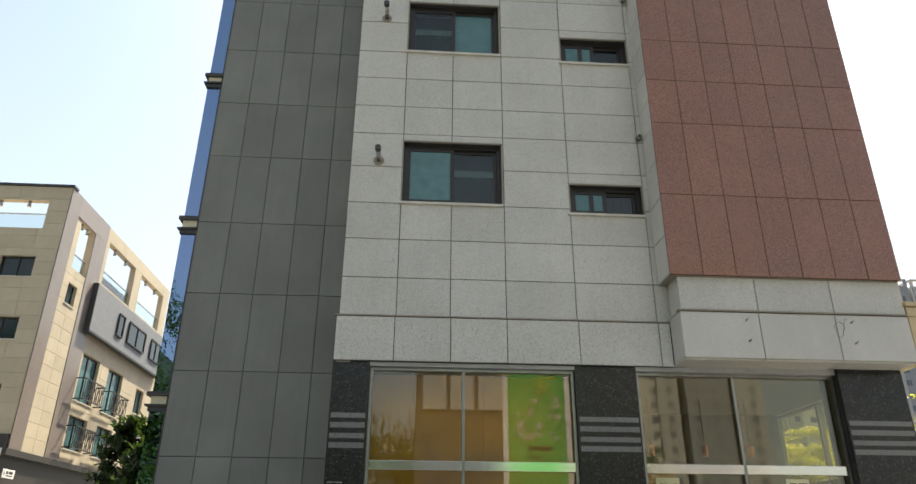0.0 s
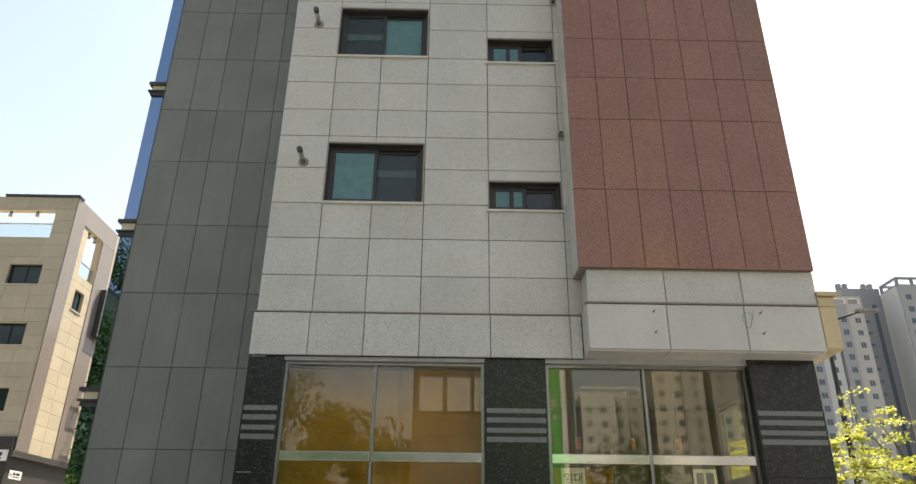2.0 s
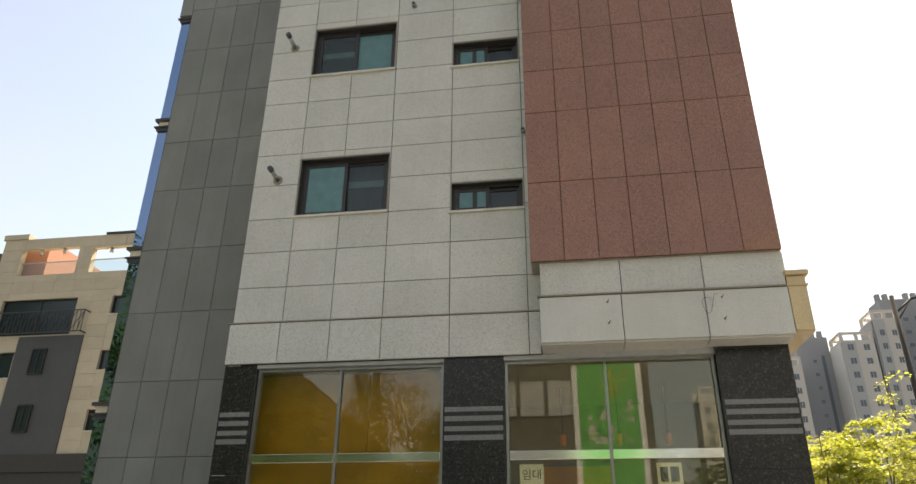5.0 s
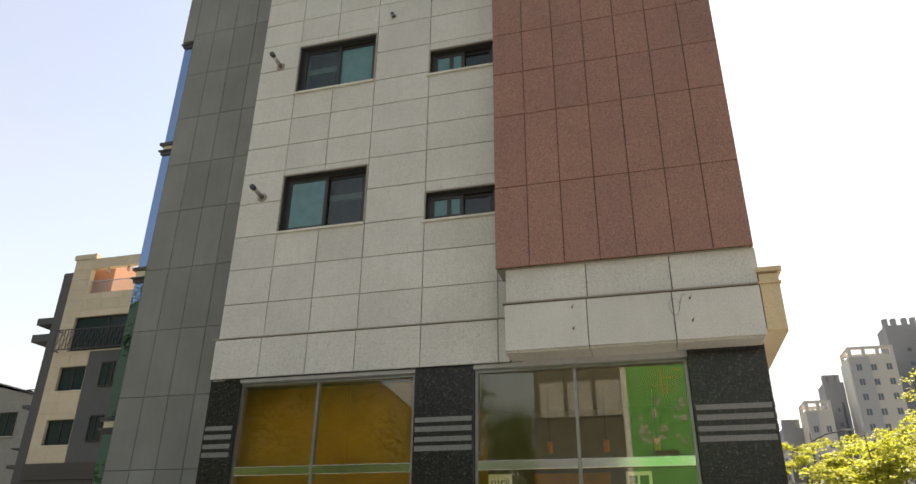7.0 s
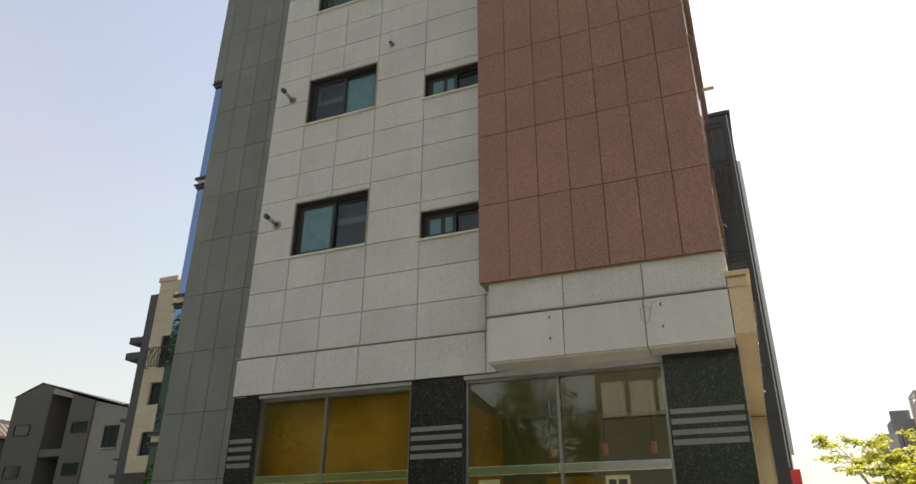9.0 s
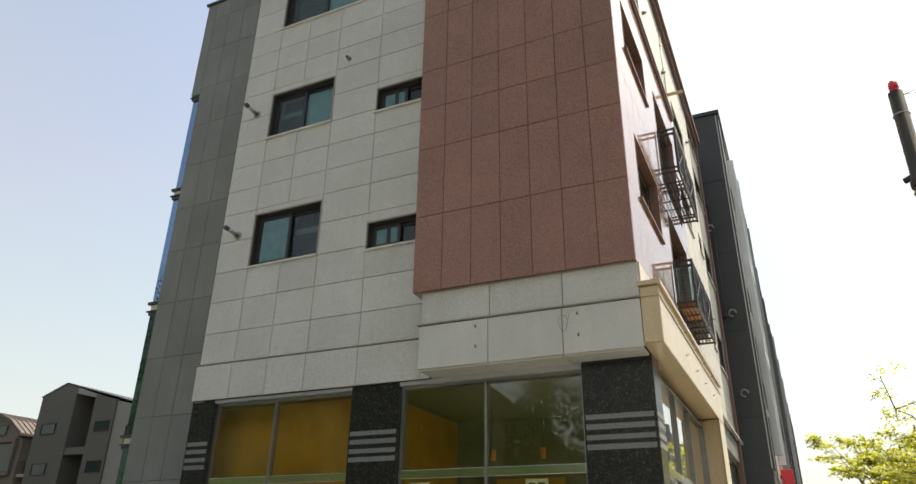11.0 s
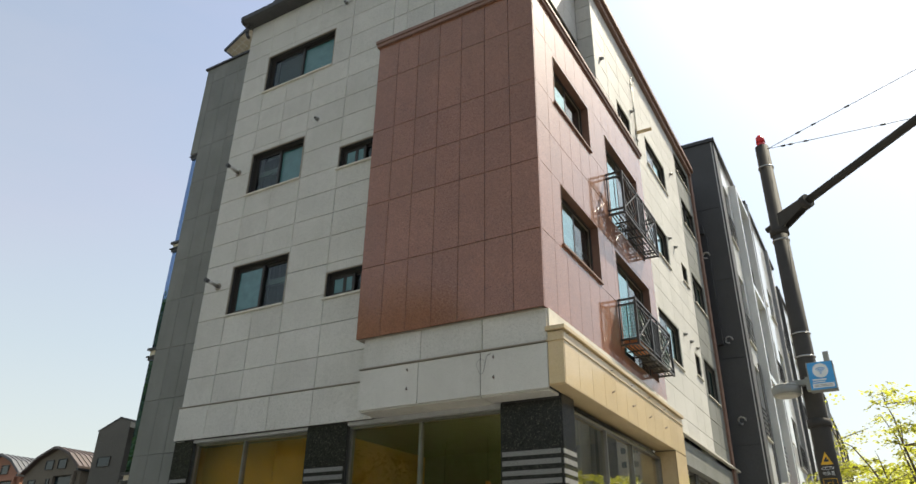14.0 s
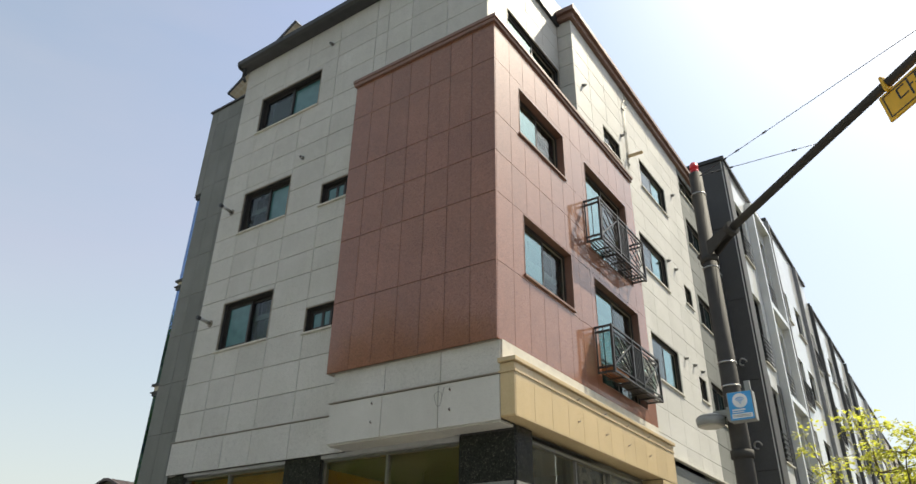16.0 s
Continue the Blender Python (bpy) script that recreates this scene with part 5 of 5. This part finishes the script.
part("roof_deck", boxes((-25.0, -16.7, 30.31, 44.4, 13.9, 14.1), (-25.9, -25.6, 30.301, 44.5, 0, 17.3), (-25, -16.4, 44.5, 44.8, 0, 14.0)), BEIGE, hA)
part("stair_house", boxes((-25.5, -23.9, 30.9, 40, 14.1, 17.6)), BRICK, hA)
part("roof_shed", boxes((-20.4, -17.2, 36, 40, 14.1, 15.3)), DARKMETAL, hA)
for F, q in ((FA, fa[3]), (FA, fa[4]), (FS, fs[1]), (FS, fs[2]), (FS, fs[0])):
    bm = bmesh.new()
    F.box(bm, q[0], q[1], q[2], q[2] + 0.75, -0.16, -0.14)
    part("glass_guard", bm, CLEAR, hA)
    bm = bmesh.new()
    F.box(bm, q[0], q[1], q[2] + 0.75, q[2] + 0.8, -0.18, -0.12)
    part("guard_rail", bm, STEEL, hA)
    for f in (0.3, 0.7):
        bm = bmesh.new()
        u = q[0] + (q[1] - q[0]) * f
        a = F.p(u, q[3], -0.15)
        tube(bm, a, a - Vector((0, 0, 0.28)), 0.07, 0.09, 10)
        part("lamp", bm, STEEL, hA)
sgn = empty("shop_sign", "white shop sign board on the beige house", "sign", loc=(-17.9, 29.76, 5.0))
sgn.scale = (0.5, 0.5, 0.72)
part("board", boxes((0, 2.85, 0, 0.07, 0, 0.62), bevel=0.01), WHITEPAINT, sgn)
part("emblem", boxes((0.25, 0.5, -0.01, 0, 0.2, 0.35), (0.22, 0.3, -0.01, 0, 0.35, 0.5), (0.27, 0.31, -0.01, 0, 0.1, 0.2), (0.44, 0.48, -0.01, 0, 0.1, 0.2)), INK, sgn)
for a, b, c, d in ((0.75, 1.35, 0.28, 0.48), (1.5, 2.4, 0.28, 0.48), (0.75, 2.4, 0.12, 0.2)):
    part("text_bar", boxes((a, b, -0.008, 0, c, d)), INK, sgn)
copy_thing(sgn, Matrix.Translation((-16.27, 29.9, 4.33)) @ Matrix.Rotation(radians(90), 4, "Z") @ Matrix.Diagonal((0.63, 0.5, 0.75, 1)))
# darker block and ledges beside it
hD = empty("side_house", "dark brown stone house with projecting flat eaves", "house")
part("wall", boxes((-26.6, -25.92, 30.05, 42, 0, 16.6)), CHARCOAL, hD)
part("eave", boxes((-28.7, -26.61, 31.0, 40, 13.95, 14.35), bevel=0.02), CHARCOAL, hD)
part("eave", boxes((-29.0, -26.61, 31.2, 40, 13.0, 13.45), bevel=0.02), CHARCOAL, hD)
part("wing", boxes((-27.7, -26.61, 31.6, 40, 0, 12.99), (-27.3, -26.61, 31.6, 40, 13.46, 13.94)), CHARCOAL, hD)
for z in (6.0, 9.2):
    part("balcony_slab", boxes((-28.5, -26.61, 31.3, 34, z, z + 0.18), bevel=0.01), CHARCOAL, hD)
    part("balcony_rail", boxes((-28.5, -28.46, 31.3, 34, z + 1.0, z + 1.06), (-28.5, -26.61, 31.3, 31.34, z + 1.0, z + 1.06)), DARKMETAL, hD)

# ---- far houses on the lane ----
SIDING = plain("grey brown siding", (0.125, 0.115, 0.098), 0.7)
SIDINGPALE = plain("pale siding", (0.30, 0.28, 0.25), 0.7)


def prism(prof, y0, y1):
    bm = bmesh.new()
    a, b = [bm.verts.new((x, y0, z)) for x, z in prof], [bm.verts.new((x, y1, z)) for x, z in prof]
    bm.faces.new(a)
    bm.faces.new(b[::-1])
    for k in range(len(prof)):
        bm.faces.new((a[k], b[k], b[(k + 1) % len(prof)], a[(k + 1) % len(prof)]))
    return bm


def boards(x0, x1, y, z0, z1, step, slope=0.0):
    """Lapped siding boards; the top ends follow a slope."""
    bm = bmesh.new()
    z = z0
    while z < z1:
        cut = x1 if slope == 0 or z < z1 - abs(slope) * (x1 - x0) else x0 + (z1 - z) / abs(slope)
        if cut > x0 + 0.1:
            box(bm, x0, cut, y - 0.025, y, z, z + step * 0.86)
        z += step
    return bm


hC = empty("gable_house", "dark grey modern gable house with tall recessed windows", "house")
part("wall", prism([(-47.8, 0), (-43.7, 0), (-43.7, 13.95), (-45.1, 14.35), (-47.8, 13.45)], 38, 50), SIDING, hC)
part("recess_wall", prism([(-43.699, 0), (-41.401, 0), (-41.401, 13.25), (-43.699, 13.95)], 39.8, 50), SIDING, hC)
part("recess_head", prism([(-43.699, 13.45), (-41.401, 12.95), (-41.401, 13.25), (-43.699, 13.95)], 38.02, 39.8), SIDINGPALE, hC)
part("bay", prism([(-41.4, 0), (-38.9, 0), (-38.9, 12.6), (-41.4, 13.25)], 38, 50), SIDING, hC)
part("side_wing", prism([(-38.899, 0), (-34.5, 0), (-34.5, 11.6), (-38.899, 12.55)], 38.1, 50), SIDINGPALE, hC)
part("roof_edge", prism([(-45.1, 14.36), (-34.4, 11.6), (-34.4, 11.68), (-45.1, 14.45)], 37.95, 50.1), DARKMETAL, hC)
part("roof_edge", prism([(-47.9, 13.42), (-45.1, 14.36), (-45.1, 14.45), (-47.9, 13.5)], 37.95, 50.1), DARKMETAL, hC)
tagged(part("siding", boards(-38.88, -34.5, 38.1, 0.1, 12.4, 0.17, 0.216), SIDINGPALE, hC), kind="stuff")
for a, b, z1, sl in ((-47.79, -43.72, 13.3, 0.0), (-41.39, -38.91, 13.1, 0.26)):
    tagged(part("board", boards(a, b, 38.0, 0.1, z1, 0.2, sl), SIDING, hC), kind="stuff")
FC = Face("front", 37.92)
for a, b, c, d in ((-47.0, -45.3, 10.35, 11.2), (-47.0, -45.3, 7.2, 8.1), (-40.75, -39.2, 10.25, 11.05), (-40.75, -39.2, 7.2, 8.1)):
    simple_window(hC, FC, a, b, c, d, glass=TEAL, sill=False, mid=False)
simple_window(hC, Face("front", 39.73), -43.6, -41.5, 9.3, 13.0, glass=TEAL, sill=False)
simple_window(hC, Face("front", 39.73), -43.6, -41.5, 5.6, 8.6, glass=TEAL, sill=False)
part("recess_sill", boxes((-43.69, -41.41, 38.05, 39.78, 8.65, 9.2)), SIDING, hC)
simple_window(hC, Face("front", 38.02), -37.4, -36.0, 9.0, 10.6, glass=TEAL)
for x0, nm in ((-57.4, "brown"), (-66.3, "brick")):
    wall_mat, roof_mat = (TUFF, ROOFMETAL) if nm == "brown" else (BRICK, ROOFGREY)
    hB = empty("gambrel_house", "brown stone house with a red brown seamed metal roof" if nm == "brown" else "red brick house with a grey seamed metal roof", "house", "lane houses", loc=(x0, 38, 0))
    prof = [(0, 0), (8.4, 0), (8.4, 10.4), (6.6, 11.6), (4.9, 12.2), (4.1, 12.25), (1.9, 11.5), (0, 10.3)]
    part("wall", prism(prof, 0, 11), wall_mat, hB)
    rf, seams = bmesh.new(), bmesh.new()
    for (xa, za), (xb, zb) in zip(prof[2:], prof[3:]):
        q = [(xa, -0.4, za + 0.03), (xb, -0.4, zb + 0.03), (xb, 11.3, zb + 0.03), (xa, 11.3, za + 0.03)]
        lo = [rf.verts.new(p) for p in q]
        hi = [rf.verts.new((p[0], p[1], p[2] + 0.18)) for p in q]
        rf.faces.new(lo)
        rf.faces.new(hi[::-1])
        for k in range(4):
            rf.faces.new((lo[k], lo[(k + 1) % 4], hi[(k + 1) % 4], hi[k]))
        for k in range(24):
            y = -0.35 + 0.5 * k
            bar(seams, (xa, y, za + 0.24), (xb, y, zb + 0.24), 0.05, 0.07)
    roof = part("roof", rf, roof_mat, hB)
    tagged(part("seam", seams, roof_mat, roof), kind="stuff")
    part("dormer", prism([(5.6, 10.9), (8.1, 10.5), (8.1, 12.1), (5.6, 12.35)], 3.0, 7.0), roof_mat, hB)
    part("verge", boxes((8.3, 8.55, -0.45, 11.2, 10.22, 10.4)), DARKMETAL, hB)
    FH = Face("front", -0.07)
    for a, b, c, d in ((3.0, 4.2, 10.55, 11.4), (4.85, 6.1, 10.55, 11.4), (0.9, 2.0, 8.6, 9.8), (3.6, 4.1, 9.2, 9.8), (5.0, 7.6, 7.6, 9.9)):
        simple_window(hB, FH, a, b, c, d, glass=TEAL, sill=False, mid=False)
    bm = bmesh.new()
    ring(bm, FH, 4.7, 7.9, 7.3, 10.2, 0.28, 0.0, 0.25)
    part("window_surround", bm, wall_mat, hB)
    part("side_porch", boxes((8.401, 9.6, 1.0, 1.2, 7.4, 10.0), (8.401, 9.6, 0.2, 5.0, 7.2, 7.4)), BEIGE, hB)
    part("porch_rail", boxes((8.42, 9.6, 0.2, 0.26, 8.3, 8.38), (8.42, 9.6, 0.2, 0.26, 7.9, 7.95), (9.0, 9.06, 0.2, 0.26, 7.4, 8.3)), DARKMETAL, hB)


# ---- apartment towers far off ----
def tower(x0, x1, z1, y, face, label, gable=None, cols=2, roof_frame=True, back=6.5):
    ob = empty("apartment_tower", label, "tower", "far apartment towers", loc=(x0, y, 0))
    w = x1 - x0
    part("wall", boxes((0, w, 0, back, 0, z1)), face, ob)
    if gable is not None:
        part("gable", boxes((-0.3, -0.001, 0, back, 0, z1 - 0.5)), gable, ob)
    if roof_frame:
        bm = boxes((0, 0.5, 0.5, back - 0.5, z1 + 1.3, z1 + 1.8), (0, w, 0, 0.5, z1 + 1.3, z1 + 1.8), (0, w, back - 0.5, back, z1 + 1.3, z1 + 1.8))
        for k in range(cols + 1):
            x = (w - 0.6) * k / cols
            box(bm, x, x + 0.6, 0, 0.5, z1, z1 + 1.3)
            box(bm, x, x + 0.6, back - 0.5, back, z1, z1 + 1.3)
        part("roof_frame", bm, face, ob)
    if cols > 1:
        part("bay", boxes((0.001, w * 0.42, -0.35, -0.001, 0, z1 - 0.3)), APTBAY, ob)
    z = 2.0
    cw = w / max(1, cols)
    if cols:
        while z < z1 - 2:
            for k in range(cols):
                c = cw * (k + 0.5)
                o = -0.351 if c < w * 0.42 else -0.001
                part("window", boxes((c - cw * 0.17, c - 0.05, o - 0.05, o, z, z + 1.2), (c + 0.05, c + cw * 0.17, o - 0.05, o, z, z + 1.2)), APTGLASS, ob)
            z += 2.85
    return ob


def slab_tower(x0, x1, z1, y, label):
    ob = tower(x0, x1, z1, y, APTGREY, label, None, 0, False, 6)
    w = x1 - x0
    part("stair_glass", boxes((w * 0.72, w * 0.82, -0.08, -0.001, 4, z1 - 4)), APTGLASS, ob)
    z = 4.0
    while z < z1 - 3:
        part("window", boxes((w * 0.45, w * 0.56, -0.06, -0.001, z, z + 0.7)), APTGLASS, ob)
        z += 2.85
    for x in (0.4, 2.0, w - 2.6, w - 1.0):
        part("chimney", boxes((x, x + 0.9, 2, 3, z1, z1 + 2.0)), APTGREY, ob)
    return ob


tower(26.5, 29.4, 21.6, 150, APTBEIGE, "distant low beige apartment tower with open roof frame")
slab_tower(29.8, 33.6, 26.8, 156, "distant low grey apartment service tower")
tower(33.6, 38.3, 29.1, 150, APTBEIGE, "distant beige apartment tower with open roof frame")
slab_tower(39.0, 42.7, 35.5, 156, "distant grey apartment service tower")
tower(43.2, 51.2, 39.2, 150, APTBEIGE, "distant apartment tower with white gable wall", APTWHITE, 3)
slab_tower(52.6, 59.2, 46.6, 156, "distant tall grey service tower")
tower(59.6, 66.0, 44.0, 150, APTBEIGE, "distant beige apartment tower", APTWHITE, 2)
tower(66.6, 71.6, 48.5, 150, APTBEIGE, "distant beige apartment tower with roof frame", APTGREY, 2)
slab_tower(71.4, 80.2, 54.5, 156, "distant tall grey service tower")
tower(81.0, 88.5, 52.5, 150, APTWHITE, "distant white apartment tower", APTWHITE, 2)
tower(89.0, 95.8, 55.0, 150, APTBEIGE, "distant beige apartment tower with roof frame", APTGREY, 2)
slab_tower(95.4, 104.5, 61.0, 156, "distant tall grey service tower")
tower(105.0, 116.0, 60.0, 150, APTGREY, "distant grey apartment tower with pale windows", APTWHITE, 3)
tower(117.0, 128.0, 60.0, 150, APTBEIGE, "distant beige apartment tower", APTWHITE, 3)

# ---- across the street, behind the walk ----
def facing(ob, w):
    """Turns a tower to look back up the street."""
    ob.location.x += w
    ob.rotation_euler = (0, 0, math.pi)
    return ob


ob = empty("shop_house", "pale street building with a green hanging banner", "house", "opposite houses")
part("wall", boxes((0.0, 7.6, -24, -14.0, 0, 10.6)), plain("dark street front", (0.10, 0.097, 0.088), 0.7), ob)
for z in (4.5, 7.8):
    for k in range(3):
        part("window", boxes((0.3 + k * 1.3, 1.4 + k * 1.3, -13.999, -13.93, z, z + 1.6)), LIGHTGREY if z > 6 else APTGLASS, ob)
part("canopy", boxes((-0.2, 7.8, -14, -12.6, 3.4, 3.7), bevel=0.02), DARKMETAL, ob)
part("shop_glass", boxes((0.4, 7.2, -13.999, -13.95, 0.3, 3.3)), APTGLASS, ob)
bn = empty("banner", "green hanging banner with yellow lettering and pale borders", "banner", loc=(4.3, -13.99, 4.4))
part("cloth", boxes((0.0, 2.7, 0, 0.02, 0, 5.8)), GREEN, bn)
part("border", boxes((-0.25, 0.0, 0, 0.03, 0, 5.8), (2.7, 2.95, 0, 0.03, 0, 5.8)), WHITEPAINT, bn)
for a, b, c, d in ((1.5, 1.58, 4.2, 5.5), (1.7, 2.3, 4.95, 5.02), (0.9, 1.4, 4.6, 4.66), (1.75, 1.82, 4.3, 4.8), (2.1, 2.5, 5.3, 5.36)):
    part("text_bar", boxes((a, b, 0.021, 0.03, c, d)), YELLOW, bn)
for a, b, c, d in ((0.9, 2.0, 1.6, 1.8), (0.9, 1.5, 1.25, 1.35)):
    part("text_bar", boxes((a, b, 0.021, 0.03, c, d)), INK, bn)
rnd = random.Random(4)
for k in range(26):
    x, z = rnd.uniform(0.3, 2.4), rnd.uniform(1.9, 3.9)
    part("flower_patch", boxes((x, x + rnd.uniform(0.12, 0.3), 0.021, 0.028, z, z + rnd.uniform(0.1, 0.25))), SILL, bn)
facing(tower(28.0, 40.0, 31.0, -120, APTWHITE, "white apartment tower beyond the street", APTGREY, 4), 12)
facing(tower(42.0, 52.0, 62.0, -118, APTBEIGE, "beige apartment tower beyond the street", APTWHITE, 3), 10)
facing(tower(53.0, 68.0, 55.0, -116, APTGREY, "grey apartment tower beyond the street", APTWHITE, 4), 15)


def hill_height(i, j):
    """Height of the wooded hill at a grid place; it climbs away from the street and to the west."""
    x = -150 + 160 * i / n
    west = 1 + 0.7 * min(1, max(0, (-45 - x) / 60))
    return 34.0 * math.sin(min(1, j / 6) * math.pi / 2) * (0.75 + 0.35 * math.sin(i * 0.45 + 1)) * min(1, (n - i) / 6 + 0.12) * west


bm = bmesh.new()
n = 26
grid = []
for i in range(n + 1):
    row = []
    for j in range(9):
        x, y = -150 + 160 * i / n, -26 - 9 * j
        h = hill_height(i, j)
        row.append(bm.verts.new((x, y, h)))
    grid.append(row)
for i in range(n):
    for j in range(8):
        bm.faces.new((grid[i][j], grid[i + 1][j], grid[i + 1][j + 1], grid[i][j + 1]))
tagged(part("hill_ground", bm, plain("forest floor", (0.025, 0.034, 0.012), 0.9)), "wooded hillside behind the street", "hill", kind="structure")
rnd = random.Random(21)
fb = bmesh.new()
for k in range(430):
    i, j = rnd.randint(0, n), int(8 * rnd.random() ** 1.5)
    c = Vector((-150 + 160 * (i + rnd.random()) / n, -26 - 9 * (j + rnd.random()), 0))
    hh = hill_height(i, j)
    r, ht = rnd.uniform(2.2, 3.6), rnd.uniform(6, 10)
    for _ in range(300):
        v = Vector((rnd.gauss(0, 1), rnd.gauss(0, 1), rnd.gauss(0, 1))).normalized() * rnd.uniform(0.6, 1.05)
        p = Vector((c.x + v.x * r, c.y + v.y * r, hh + ht * 0.6 + v.z * ht * 0.5))
        leaf_quad(fb, p, rnd.uniform(0.35, 0.7), (v + Vector((0, 0, 0.6))).normalized(), rnd.random() * 6.28)
tagged(part("hill_trees", fb, LEAFDARK), "dense green trees covering the hillside", "woods", kind="stuff")
for x, y, h, s in ((-8.2, -15.4, 4.7, 32), (-12.4, -15.0, 4.6, 33), (-16.6, -15.6, 4.8, 34), (16.0, -13.5, 4.6, 35)):
    street_tree((x, y, 0), h, 2.2, s, 200, 20, 0.15)

# ---- stone slabs on the walls ----
clad(wall_front, WF, COLS_W, ROWS_W, fr_holes, WHITE)
clad(wall_upper, WF, [3.76, 4.45, 5.42, 6.42], [11.77, 12.31, 12.93, 13.54, 14.06, 14.70], [], WHITE)
clad(wall_grey, GF, [-3.92, -3.632], [12.18, 13.50, 14.55, 15.08], [], GREY, gap=0.008)
clad(wall_grey, GF, [-3.63, -3.12, -2.62, -2.10, -1.61, -1.18], [0.2, 1.6, 2.99, 4.21, 5.42, 6.63, 7.86, 8.93, 10.07, 11.20, 12.31, 13.50, 14.55, 15.08], [], GREY, gap=0.008)
ROWS_R = [5.405, 6.685, 7.94, 8.75, 9.545, 10.78, 11.65]
clad(wall_red, RF, [3.48 + 0.4855 * k for k in range(7)] + [6.881], ROWS_R, [], RED, gap=0.007)
clad(wall_red_left, RL, [8.779, 9.249], [5.41, 6.03, 6.63, 7.26, 7.86, 8.38, 8.93, 9.47, 10.09, 10.70, 11.22, 11.64], [], WHITE, 0.02)
clad(wall_red_side, SF, [8.779 + 0.503 * k for k in range(14)], ROWS_R, side_holes, RED, gap=0.003)
clad(wall_east, EF, [15.33, 16.35, 17.4, 18.5, 19.35, 20.2], ROWS_W[:-1] + [14.5, 14.94], east_holes, WHITE, gap=0.006)
clad(wall_east, EF, [20.2, 21.2, 22.3], ROWS_W[:-1] + [14.5, 14.94], east_holes, GREY)
clad(wall_east_top, EF, [12.50, 13.4, 14.35, 15.33], [11.77, 12.31, 12.93, 13.54, 14.06, 14.5, 14.94], east_holes, WHITE)
clad(wall_top_side, TF, [9.28, 10.1, 10.9, 11.7, 12.52], [11.77, 12.31, 12.93, 13.54, 14.06, 14.55, 15.0], top_holes, WHITE)
clad(wall_step, KF, [6.42, 6.80], [11.77, 12.31, 12.93, 13.54, 14.06, 14.5, 14.94], [], WHITE)
clad(hA, FA, [-25.9, -24.7, -23.5, -22.3, -21.1, -19.9, -18.7, -17.5, -16.4], [6.0 + 0.628 * k for k in range(19)], fa + [(-23.4, -19.85, 6.0, 11.75)], BEIGE, 0.025, 0.012)
clad(hA, FS, [31.001, 32.0, 33.04], [5.45 + 0.6235 * k for k in range(18)], fs, BEIGE, 0.025, 0.012)
clad(hA, FS, [34.41 + 1.26 * k for k in range(9)], [5.45 + 0.6235 * k for k in range(10)], fs, BEIGE, 0.025, 0.012)
clad(hA, FS, [34.41 + 1.26 * k for k in range(9)], [14.01, 14.3, 16.6, 17.3], fs, BEIGE, 0.025, 0.012)
